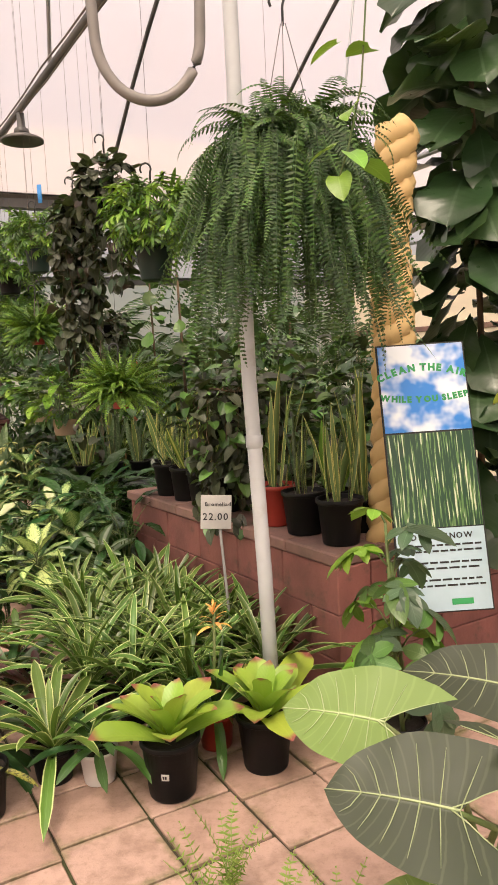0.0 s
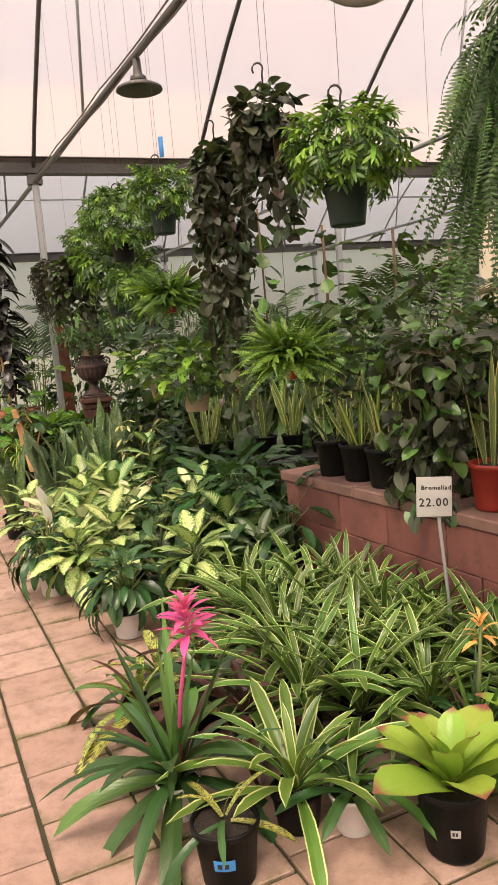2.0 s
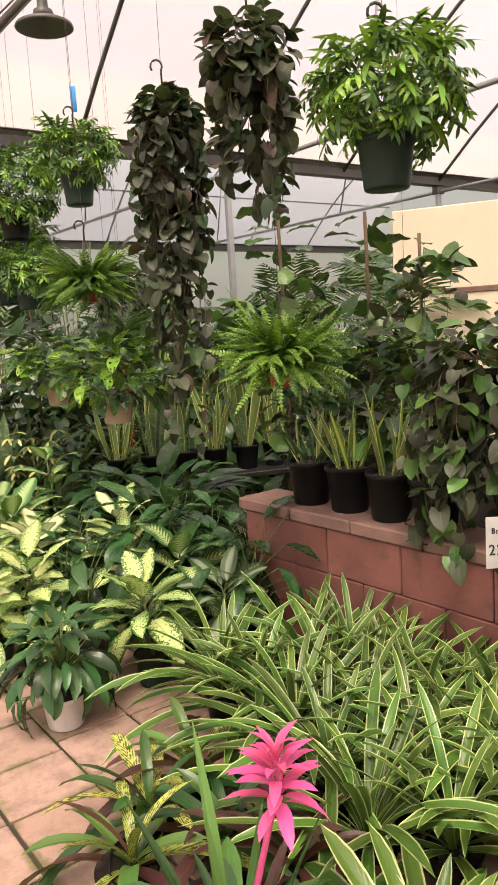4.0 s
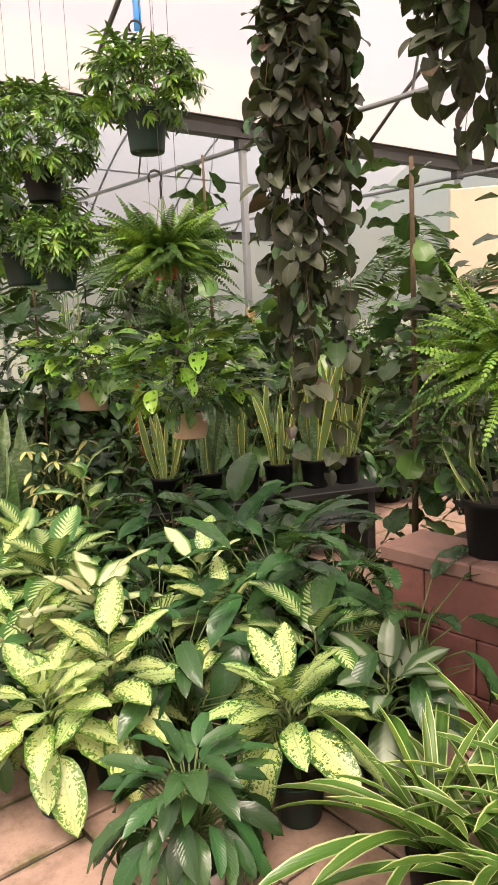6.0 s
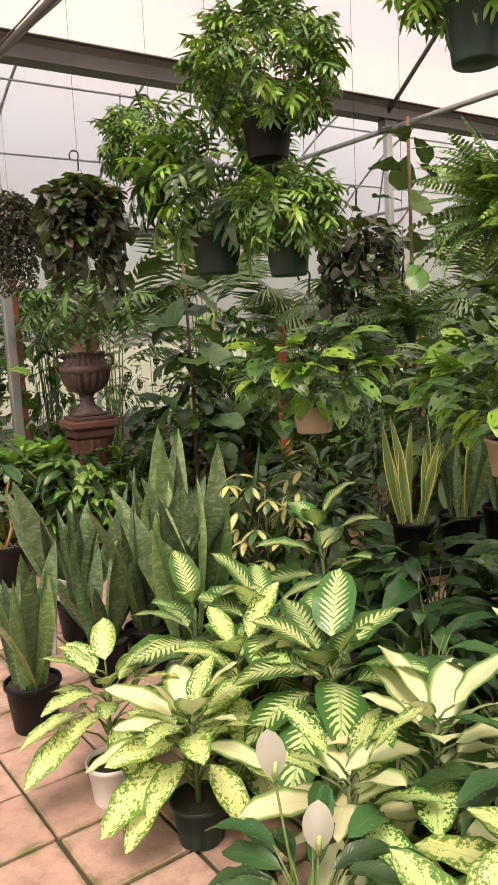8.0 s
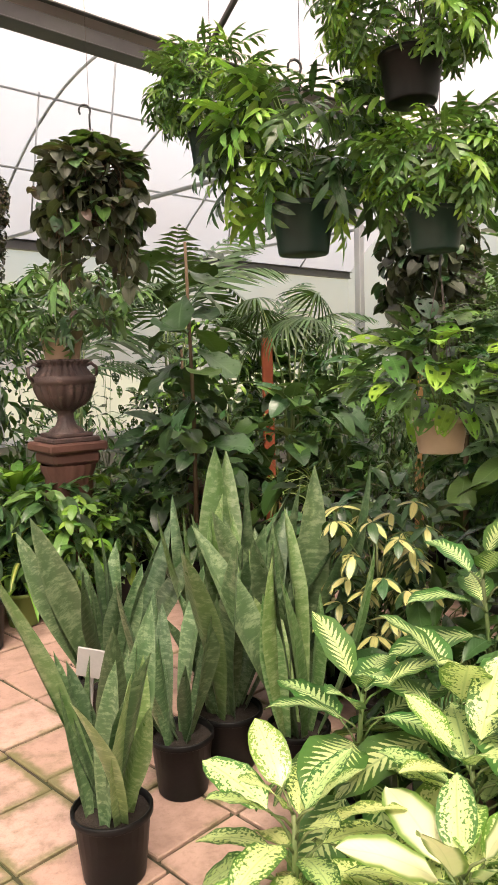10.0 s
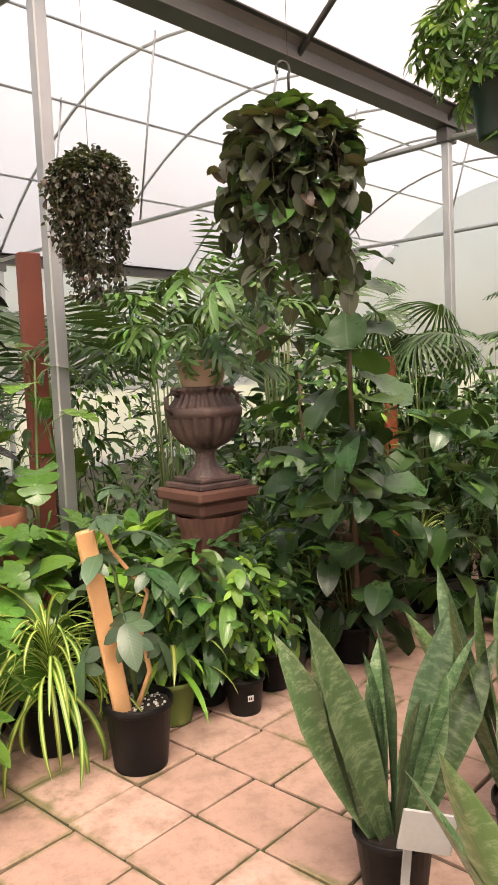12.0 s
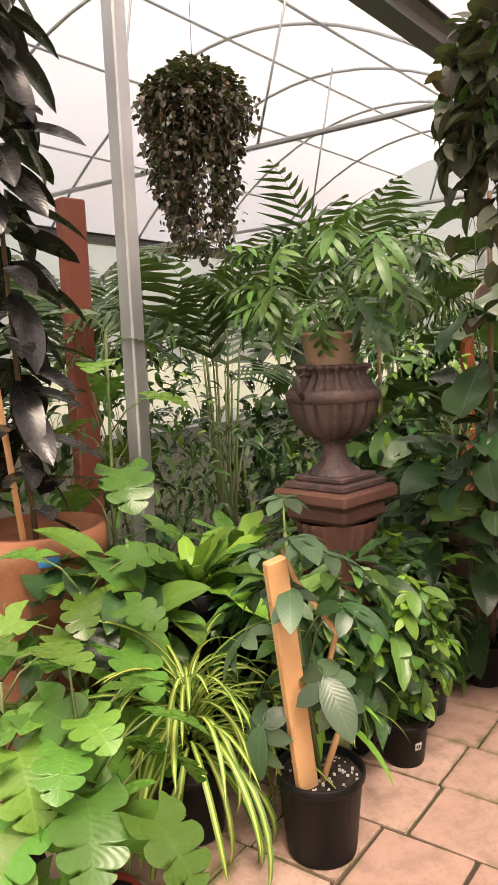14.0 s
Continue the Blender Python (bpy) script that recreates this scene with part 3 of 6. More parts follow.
def frond(L, W, n, bend, mat_w=0.011, droop=0.25, fwd=0.28, sag=0.0):
    """A feather-shaped frond: a rib and paired leaflets."""
    acc = Acc()
    pts, dirs = [], []
    y = z = 0.0
    for i in range(n + 1):
        s = i / n
        th = -bend * s ** 1.2
        pts.append(Vector((0, y, z)))
        dirs.append(th)
        y += math.cos(th) * L / n
        z += math.sin(th) * L / n
    acc.add(tube(pts[::3] + [pts[-1]], 0.0018 if mat_w < 0.02 else 0.004, 0.0006, 4))
    for i in range(1, n + 1):
        s = i / n
        w = W / 2 * min(1.0, (s * 5) ** 0.7) * max(0.05, (1 - s) ** 0.55) * 1.25
        for side in (-1, 1):
            d = Vector((side, fwd + jit(0.06), -droop + jit(0.12))).normalized()
            d.rotate(Euler((dirs[i], 0, 0)))
            up = Vector((0, math.cos(dirs[i]), math.sin(dirs[i])))
            p = pts[i]
            e = p + d * w * rng.uniform(0.88, 1.05) - Vector((0, 0, sag * w))
            k = mat_w / 2
            mid = p + d * w * 0.45
            vs = np.array([p - up * k * 0.6, p + up * k * 0.6, mid + up * k, e, mid - up * k])
            us = np.array([(0.35, 0), (0.65, 0), (0.9, 0.5), (0.5, 1), (0.1, 0.5)], dtype=float)
            acc.add((vs, [(0, 1, 2, 4), (4, 2, 3)], us))
    return np.concatenate(acc.v), acc.f, np.concatenate(acc.u)


def fern(name, label, loc, pot_spec, z, length, n, mats, hang, bend=(1.2, 2.2), width=0.085, el=(-5, 75), pins=24, curtain=0, pinna=0.011):
    t = thing(name, label, "fern", loc, "ferns")
    pot(t, pot_spec[0], pot_spec[1], pot_spec[2], z=z, tag=pot_spec[3] if len(pot_spec) > 3 else "")
    top = z + pot_spec[1] * 0.95
    accs = [Acc() for _ in mats]
    kinds = [frond(length * rng.uniform(0.7, 1.15), width * rng.uniform(0.75, 1.15), pins, rng.uniform(*bend), pinna) for _ in range(14)]
    for i in range(n):
        az = i * 137.5 + jit(20)
        q = radians(az)
        d = pot_spec[0] * 0.75 * rng.random()
        f = rng.random()
        accs[rng.randrange(len(mats))].add(rng.choice(kinds), aim((-d * math.sin(q), d * math.cos(q), top + jit(0.02)), az + jit(25), el[0] + (el[1] - el[0]) * f, jit(65), rng.uniform(0.6, 1.1)))
    strands = [frond(length * rng.uniform(0.9, 1.5), width * rng.uniform(0.8, 1.2), pins, rng.uniform(-0.3, 0.7)) for _ in range(14)] if curtain else []
    for i in range(curtain):
        q = rng.random() * TAU
        d = 0.36 * math.sqrt(rng.random())
        drop = top + 0.24 - 1.9 * d * d - 0.42 * rng.random() ** 2
        accs[rng.randrange(len(mats))].add(rng.choice(strands), aim((d * math.cos(q), d * math.sin(q), drop), math.degrees(q) - 90 + jit(80), rng.uniform(-90, -55), jit(70), rng.uniform(0.5, 1.0)))
    for a, k_ in zip(accs, mats):
        tagged(part("foliage", a, M[k_], t), kind="stuff")
    if hang:
        hanger(t, pot_spec[0], top, hang[0], hang[1])
    return t


def cascade(name, label, cat, loc, rad, z0, z1, n, key, mats, pot_spec=None, hang=None, taper=0.6, strands=14, group="", crown=0.16, short=1.6):
    """A hanging plant: leaves that fall in a curtain round a basket."""
    t = thing(name, label, cat, loc, group)
    if pot_spec:
        pot(t, pot_spec[0], pot_spec[1], pot_spec[2], z=z1 - pot_spec[1] - 0.04)
    acc = Acc()
    ends = []
    for i in range(strands):
        q = TAU * i / strands + jit(0.2)
        low = z0 + (z1 - z0) * (rng.random() ** short) * 0.85
        r = rad * rng.uniform(0.55, 1.0)
        pts = [(0.03 * math.cos(q), 0.03 * math.sin(q), z1), (r * 0.7 * math.cos(q), r * 0.7 * math.sin(q), z1 + 0.03)]
        zz = z1 - 0.04
        k = 0
        while zz > low:
            rr = r * (1 - (1 - taper) * (z1 - zz) / max(0.01, z1 - z0))
            pts.append((rr * math.cos(q) + jit(0.015), rr * math.sin(q) + jit(0.015), zz))
            zz -= 0.09
        acc.add(tube(pts, 0.0022, 0.0014, 4))
        ends.append((q, r, low))
    tagged(part("tendril", acc, M["brown_stem"], t), kind="stuff")
    spots = []
    for i in range(n):
        q, r, low = rng.choice(ends)
        if rng.random() < crown:
            a2, d2 = rng.random() * TAU, rad * 0.9 * math.sqrt(rng.random())
            p = (d2 * math.cos(a2), d2 * math.sin(a2), z1 + 0.15 * (1 - d2 / rad) + jit(0.05))
            az, el = math.degrees(a2) - 90 + jit(60), jit(40)
        else:
            zz = z1 - (z1 - low) * rng.random()
            rr = r * (1 - (1 - taper) * (z1 - zz) / max(0.01, z1 - z0)) + jit(0.035)
            p = (rr * math.cos(q) + jit(0.03), rr * math.sin(q) + jit(0.03), zz)
            az, el = math.degrees(q) - 90 + jit(105), rng.uniform(-88, 5)
        spots.append(aim(p, az, el, jit(35), rng.uniform(0.6, 1.15)))
    foliage(t, key, mats, spots, singly=False)
    if hang:
        hanger(t, (pot_spec[0] if pot_spec else rad * 0.4), z1, hang[0], hang[1])
    return t


def bushy(name, label, cat, loc, rad, z0, z1, n, key, mats, pot_spec=None, pz=0.0, hang=None, el=(-45, 45), group="", tag="", stem_n=14):
    """A rounded mass of leaves on many thin stems."""
    t = thing(name, label, cat, loc, group)
    base = pz
    if pot_spec:
        pot(t, pot_spec[0], pot_spec[1], pot_spec[2], z=pz, tag=tag)
        base = pz + pot_spec[1] * 0.88
    spots, acc = [], Acc()
    lobes = [(rng.random() * TAU, rng.uniform(0.75, 1.2)) for _ in range(5)]
    for i in range(n):
        q = rng.random() * TAU
        c = rng.uniform(-1, 1)
        grow = max(w * math.cos((q - a0) * 0.5) ** 2 for a0, w in lobes) * 0.4 + 0.7
        d = rad * math.sqrt(max(0.0, 1 - c * c)) * grow * rng.uniform(0.5, 1.0) ** 0.5
        zz = (z0 + z1) / 2 + c * (z1 - z0) / 2
        p = (d * math.cos(q), d * math.sin(q), zz + jit(0.02))
        if i % max(1, n // stem_n) == 0:
            acc.add(tube([(jit(0.02), jit(0.02), base), (p[0] * 0.4, p[1] * 0.4, (base + zz) / 2 + 0.06), p], 0.003, 0.0016, 4))
        spots.append(aim(p, math.degrees(q) - 90 + jit(50), rng.uniform(*el) + c * 20, jit(30), rng.uniform(0.6, 1.15)))
    tagged(part("stem", acc, M["stem"], t), kind="stuff")
    foliage(t, key, mats, spots, singly=False)
    if hang:
        hanger(t, pot_spec[0], base, hang[0], hang[1])
    return t


def palm(name, label, loc, n, length, z, mat, el=(20, 80), pins=30, width=0.5, leaflet=0.03, pot_spec=None, trunk=0.0):
    t = thing(name, label, "palm", loc, "palms")
    if pot_spec:
        pot(t, *pot_spec)
    acc = Acc()
    kinds = [frond(length * rng.uniform(0.8, 1.15), width * rng.uniform(0.85, 1.1), pins, rng.uniform(0.7, 1.5), leaflet, 0.3, 0.95, 0.35) for _ in range(6)]
    st = Acc()
    for i in range(n):
        az = i * 137.5 + jit(15)
        q = radians(az)
        e = el[0] + (el[1] - el[0]) * rng.random()
        top = (-math.sin(q) * 0.12, math.cos(q) * 0.12, z * rng.uniform(0.8, 1.05))
        st.add(tube([(jit(0.06), jit(0.06), 0.05), (top[0] * 0.5, top[1] * 0.5, top[2] * 0.5), top], 0.012, 0.006, 5))
        acc.add(rng.choice(kinds), aim(top, az, e, jit(20), rng.uniform(0.8, 1.1)))
    tagged(part("cane", st, M["stem"], t), kind="stuff")
    tagged(part("foliage", acc, M[mat], t), kind="stuff")
    return t


variants("fig", 4, L=0.34, W=0.26, kind="paddle", bend=0.5, fold=0.2, nl=8, wave=0.05)
variants("heart", 5, L=0.084, W=0.086, kind="heart", bend=0.5, fold=0.22, nl=5, nw=2, lobe=0.12)
variants("heart_mid", 5, L=0.12, W=0.108, kind="heart", bend=0.5, fold=0.2, nl=5, nw=2, lobe=0.12)
variants("small", 5, L=0.085, W=0.045, kind="ovate", bend=0.7, fold=0.25, nl=4, nw=1)
variants("tiny", 4, L=0.03, W=0.028, kind="heart", bend=0.4, fold=0.2, nl=3, nw=1)
variants("finger", 5, L=0.105, W=0.034, kind="lance", bend=0.9, fold=0.25, nl=5, nw=1)
variants("adans", 5, L=0.17, W=0.1, kind="ovate", bend=0.6, fold=0.2, nl=10, nw=3, holes=3)
variants("lily", 5, L=0.24, W=0.105, kind="lance", bend=1.0, fold=0.3, nl=8, nw=2, wave=0.04)
variants("lily_big", 5, L=0.40, W=0.19, kind="lance", bend=0.9, fold=0.25, nl=9, nw=2, wave=0.03)
variants("giant", 4, L=0.52, W=0.3, kind="lance", bend=0.7, fold=0.3, nl=10, nw=3, wave=0.02)
variants("dieff", 5, L=0.35, W=0.23, kind="ovate", bend=0.75, fold=0.12, nl=9, nw=3, wave=0.03)
variants("dieff_s", 5, L=0.24, W=0.14, kind="ovate", bend=0.75, fold=0.13, nl=8, nw=3, wave=0.03)
variants("strap", 6, L=0.5, W=0.036, kind="strap", bend=0.95, fold=0.35, nl=9, nw=2, twist=0.4)
variants("strap_s", 6, L=0.34, W=0.036, kind="strap", bend=0.9, fold=0.35, nl=8, nw=2, twist=0.3)
variants("strap_w", 5, L=0.34, W=0.045, kind="strap", bend=1.2, fold=0.35, nl=8, nw=2, twist=0.5)
variants("limeleaf", 5, L=0.25, W=0.098, kind="strap", bend=0.55, fold=0.3, nl=8, nw=2)
variants("ribbon", 6, L=0.5, W=0.019, kind="strap", bend=2.3, fold=0.3, nl=10, nw=1, twist=0.5)
variants("sword", 7, L=0.74, W=0.122, kind="sword", bend=0.14, fold=0.42, nl=10, nw=2, twist=0.7)
variants("sword_s", 6, L=0.42, W=0.065, kind="sword", bend=0.2, fold=0.45, nl=8, nw=2, twist=0.7)
variants("sword_n", 6, L=0.6, W=0.035, kind="sword", bend=0.12, fold=0.5, nl=8, nw=2, twist=0.5)
variants("rubber", 5, L=0.32, W=0.15, kind="ovate", bend=0.5, fold=0.22, nl=8, nw=2)
variants("monst", 5, L=0.29, W=0.32, kind="heart", bend=0.6, fold=0.12, nl=34, nw=2, lobe=0.3, slits=8, cut=0.5, sweep=0.45)
variants("monst_whole", 3, L=0.2, W=0.17, kind="heart", bend=0.5, fold=0.15, nl=8, nw=3, lobe=0.22)


def lobed(mid, lobes, bend=0.7):
    """A leaf cut into lobes: a middle lobe and pairs of side lobes (place along it, angle, length, width)."""
    acc = Acc().add(blade(mid[0] * rng.uniform(0.9, 1.1), mid[1], "lance", bend * rng.uniform(0.6, 1.3), 0.2, 7, 1))
    for at_, ang, L, W in lobes:
        for side in (-1, 1):
            m = pose(0, mid[0] * at_, -bend * mid[0] * at_ * at_ * 0.5, -math.degrees(bend * at_)) @ pose(0, 0, jit(0.003), jit(8) - 6, 0, -side * (ang + jit(6)))
            acc.add(blade(L * rng.uniform(0.88, 1.1), W, "lance", bend * 0.8, 0.15, 5, 1), m)
    return np.concatenate(acc.v), acc.f, np.concatenate(acc.u)


LEAF["arrow_s"] = [lobed((0.11, 0.07), ((0.03, 125, 0.055, 0.045), (0.12, 62, 0.07, 0.042))) for _ in range(5)]
LEAF["cut_l"] = [lobed((0.28, 0.06), ((0.08, 96, 0.10, 0.04), (0.2, 76, 0.125, 0.04), (0.34, 62, 0.125, 0.038), (0.5, 50, 0.11, 0.034), (0.66, 40, 0.085, 0.03)), 0.9) for _ in range(5)]
LEAF["arrow"] = [lobed((0.25, 0.15), ((0.05, 140, 0.12, 0.11), (0.12, 88, 0.13, 0.095), (0.32, 50, 0.125, 0.08))) for _ in range(5)]
LEAF["cut_s"] = [lobed((0.15, 0.03), ((0.12, 88, 0.05, 0.02), (0.28, 72, 0.06, 0.022), (0.44, 60, 0.058, 0.022), (0.6, 48, 0.05, 0.02)), 0.9) for _ in range(5)]
variants("leaflet", 5, L=0.1, W=0.05, kind="ovate", bend=0.6, fold=0.2, nl=5, nw=1)
variants("sword_v", 6, L=0.6, W=0.058, kind="sword", bend=0.16, fold=0.4, nl=8, nw=2, twist=0.7)
variants("drac", 6, L=0.34, W=0.04, kind="lance", bend=1.2, fold=0.3, nl=7, nw=1)
variants("bract", 4, L=0.13, W=0.044, kind="lance", bend=0.9, fold=0.3, nl=5, nw=1)
variants("spathe", 3, L=0.14, W=0.07, kind="ovate", bend=-0.3, fold=0.5, nl=8, nw=2)

# ---- the house: axes along the gutter beam (e) and across it (c) ----
ANG = radians(28)
E_, C_ = Vector((math.cos(ANG), math.sin(ANG), 0)), Vector((math.sin(ANG), -math.cos(ANG), 0))
B0 = Vector((-3.75, 9.3, 0))
TIE = Vector((math.sin(radians(31)), -math.cos(radians(31)), 0))
EAVE, NEAR_W, FAR_W, NEAR_H, FAR_H = 3.95, 15.0, 9.0, 3.1, 2.2
A0, A1 = -8.76, 15.33


def at(a, s, z=0.0):
    p = B0 + E_ * a + C_ * s
    return (p.x, p.y, z)


def tie_at(a, s, z):
    p = B0 + E_ * a + TIE * s
    return (p.x, p.y, z)


def roof_z(s):
    if s >= 0:
        q = s / NEAR_W
        return EAVE + 4 * NEAR_H * q * (1 - q)
    q = -s / FAR_W
    return EAVE + 4 * FAR_H * q * (1 - q)


def sheet(name, pts_rows, material, label, category, thick=0.004):
    """A thin sheet with two faces from rows of points."""
    rows, cols = len(pts_rows), len(pts_rows[0])
    v = np.array([p for r in pts_rows for p in r], dtype=float)
    return solo(name, Acc().add((v, grid_faces(rows - 1, cols), np.zeros((len(v), 2)))), material, label, category, "structure")


solo("ground", Acc().add((np.array([(-900, -900, -0.06), (900, -900, -0.06), (900, 900, -0.06), (-900, 900, -0.06)], dtype=float), [(0, 1, 2, 3)], np.zeros((4, 2)))), M["ground"], "grassy bare ground outside the greenhouse", "ground", "structure", False)
solo("floor", Acc().add((np.array([at(A0, 15, -0.014), at(A1, 15, -0.014), at(A1, -9, -0.014), at(A0, -9, -0.014)]), [(0, 1, 2, 3)], np.zeros((4, 2)))), M["dirt"], "damp mossy soil under the paving", "floor", "structure", False)
# roof sheeting, bay by bay
sheet("ceiling", [[at(A0 + (A1 - A0) * i / 12, NEAR_W * j / 24, roof_z(NEAR_W * j / 24) + 0.035) for j in range(25)] for i in range(13)], M["film"], "milky pinkish plastic roof sheeting over the bay", "ceiling")
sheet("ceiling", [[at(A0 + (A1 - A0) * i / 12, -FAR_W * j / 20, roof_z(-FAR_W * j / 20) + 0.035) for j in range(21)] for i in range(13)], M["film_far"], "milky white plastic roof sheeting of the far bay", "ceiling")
for nm, s in (("wall_south", NEAR_W), ("wall_north", -FAR_W)):
    sheet(nm, [[at(A0 + (A1 - A0) * i / 12, s, z) for z in (-0.06, 1.0, 2.5, EAVE + 0.04)] for i in range(13)], M["film_wall"], "milky plastic side wall of the greenhouse", "wall")
for nm, a in (("wall_west", A0), ("wall_east", A1)):
    sheet(nm, [[at(a, s, z) for z in np.linspace(-0.06, roof_z(s) + 0.035, 5)] for s in np.linspace(-FAR_W, NEAR_W, 49)], M["film_wall"], "milky plastic gable wall of the greenhouse", "wall")

# bows of bent pipe
for a in np.arange(A0 + 2.19, A1 - 0.1, 2.19):
    for nm, w, mat, r in (("near", NEAR_W, "dark_steel", 0.026), ("far", -FAR_W, "steel", 0.024)):
        pts = [at(a, w * j / 20, roof_z(w * j / 20)) for j in range(21)]
        solo("roof_bow", Acc().add(tube(pts, r, n=8)), M[mat], "bent steel pipe bow under the roof sheeting", "roof bow", "structure", group="roof bows")
for s in (-1.4, -2.9, -4.5, -6.1, -7.6, 4.5, 7.5, 10.5):
    z = roof_z(s) - 0.045
    solo("purlin", Acc().add(tube([at(A0, s, z), at(A1, s, z)], 0.02, n=8)), M["steel"], "long galvanised pipe purlin under the bows", "purlin", "structure", group="purlins")
for a in (-4.38, 0.0, 4.38, 8.76):
    tie = thing("cross_tie", "galvanised cross tie pipe between the posts", "cross tie", (0, 0, 0), "cross ties", kind="structure")
    part("pipe", Acc().add(tube([tie_at(a, -FAR_W, 3.78), tie_at(a, NEAR_W, 3.78)], 0.03, n=10)), M["steel"] if a > 1 else M["dark_steel"], tie)
    for s in (-6.6, -4.5, -2.4, 2.6, 5.2, 7.8, 10.4):
        part("strut", Acc().add(tube([tie_at(a, s, 3.78), tie_at(a, s + 0.5, roof_z(s + 0.5))], 0.015, n=6)), M["steel"], tie)
    for s in (0.0, -FAR_W + 0.1):
        p = thing("post", "galvanised square steel roof post", "post", at(a, s), "roof posts", math.degrees(ANG), "structure")
        part("shaft", Acc().add(block(-0.04, -0.04, -0.05, 0.04, 0.04, 3.86, 0.008)), M["steel"], p, smooth=False)
        part("bracket", Acc().add(block(-0.09, -0.06, 3.74, 0.09, 0.06, 3.87, 0.006)), M["dark_steel"], p, smooth=False)
# gutter beam: a channel with flanges
for s, lab in ((0.0, "dark steel gutter beam carried on the posts"), (-FAR_W + 0.05, "far steel gutter beam")):
    acc = Acc()
    for (y0, z0, y1, z1) in ((-0.09, 3.872, 0.09, 3.884), (-0.03, 3.886, 0.03, 4.05), (-0.13, 4.052, 0.13, 4.066)):
        acc.add(block(A0, y0, z0, A1, y1, z1, 0.003), pose(*at(0, s), 0, 0, math.degrees(ANG)))
    solo("gutter_beam", acc, M["dark_steel"], lab, "beam", "structure", False)

# cables and the lamp under the near tie
cables = thing("cable_bundle", "dark cables tied along the cross pipe", "cable", (0, 0, 0))
for o, dz in ((0.035, 0.03), (-0.03, 0.036), (0.0, -0.038)):
    part("cable", Acc().add(tube([tie_at(0.0 + o, 0.3 + i * 0.6, 3.78 + dz + 0.012 * math.sin(i * 2.1 + o * 90)) for i in range(18)], 0.007, n=5)), M["wire"], cables)
lp = thing("dome_lamp", "dull grey dome lamp hung under the cross pipe", "lamp", (-1.55, 5.64, 3.52))
part("shade", Acc().add(turned([(0.02, 0.066), (0.07, 0.06), (0.13, 0.038), (0.175, 0.016), (0.18, 0.0), (0.17, -0.004), (0.1, 0.03), (0.02, 0.052)], 28)), M["dark_steel"], lp)
part("housing", Acc().add(turned([(0.001, 0.06), (0.06, 0.062), (0.065, 0.075), (0.06, 0.1), (0.035, 0.115), (0.03, 0.23), (0.001, 0.232)], 18)), M["dark_steel"], lp)

# ---- the raised planter of painted block ----
WC = Vector((0.655, 2.39, 0))
WA = math.degrees(math.atan2(0.845, -0.535))
WU, WN = Vector((-0.535, 0.845, 0)), Vector((0.845, 0.535, 0))


def on_wall(d, inn, z=0.0):
    p = WC + WU * d + WN * inn
    return (p.x, p.y, z)


planter = thing("planter_wall", "red painted concrete block planter with a worn cap", "planter wall", tuple(WC), "", WA, "structure")
# local x runs along the long face, local y to the outside is positive
BL = 0.44
for zc in range(3):
    z0 = 0.0 + zc * 0.2177
    off = 0.0 if zc % 2 == 0 else -BL / 2
    x = off
    while x < 2.35:
        x0, x1 = max(x, 0.0), min(x + BL, 2.35)
        if x1 - x0 > 0.05:
            part("block", Acc().add(block(x0 + 0.003, -0.19, z0, x1 - 0.003, -jit(0.002), z0 + 0.2147, 0.005)), M["wall"], planter, smooth=False)
        x += BL
    y = -0.195 if zc % 2 == 0 else -0.395 + 0.2
    while y > -2.4:
        part("block", Acc().add(block(0.0 + jit(0.002), y - BL + 0.006, z0, 0.19, y, z0 + 0.2147, 0.005)), M["wall"], planter, smooth=False)
        y -= BL
x = 0.0
while x < 2.3:
    part("cap_slab", Acc().add(block(x + 0.003, -0.27, 0.655, x + 0.397, 0.012, 0.715 + jit(0.003), 0.008)), M["cap"], planter, smooth=False)
    x += 0.4
y = -0.275
while y > -2.4:
    part("cap_slab", Acc().add(block(-0.012, y - 0.394, 0.655, 0.27, y, 0.715 + jit(0.003), 0.008)), M["cap"], planter, smooth=False)
    y -= 0.4
part("fill_soil", Acc().add(block(0.2, -2.4, 0.0, 2.35, -0.2, 0.66, 0.01)), M["soil"], planter, smooth=False)

# leaning white pole
pl_ = thing("pole", "chipped white painted pole standing beside the planter", "pole", (0.345, 2.16, 0))
part("shaft", Acc().add(tube([(0, 0, 0), (-0.012, 0.05, 0.7), (-0.04, 0.14, 1.5), (-0.045, 0.22, 3.0), (-0.05, 0.28, 4.4), (-0.05, 0.3, 5.0)], 0.031, n=16)), M["white_paint"], pl_)
part("collar", Acc().add(turned([(0.032, 1.22), (0.036, 1.225), (0.036, 1.27), (0.032, 1.275)], 16)), M["white_paint"], pl_, m=pose(-0.03, 0.11, 0))

# twisted rope column
rope = thing("rope_column", "cream plaster column twisted like a thick rope", "column", (0.90, 2.66, 0.66))
for st in range(3):
    pts = []
    for i in range(70):
        f = i / 69
        q = TAU * (f * 6.5 + st / 3)
        cx = 0.02 + 0.06 * math.sin(f * 3.0) + 0.16 * max(0.0, f - 0.72) ** 1.2 * 3
        cy = 0.05 * f
        pts.append((cx + 0.05 * math.cos(q), cy + 0.05 * math.sin(q), f * 1.95))
    part("strand", Acc().add(tube(pts, 0.06, 0.056, 12)), M["rope"], rope)

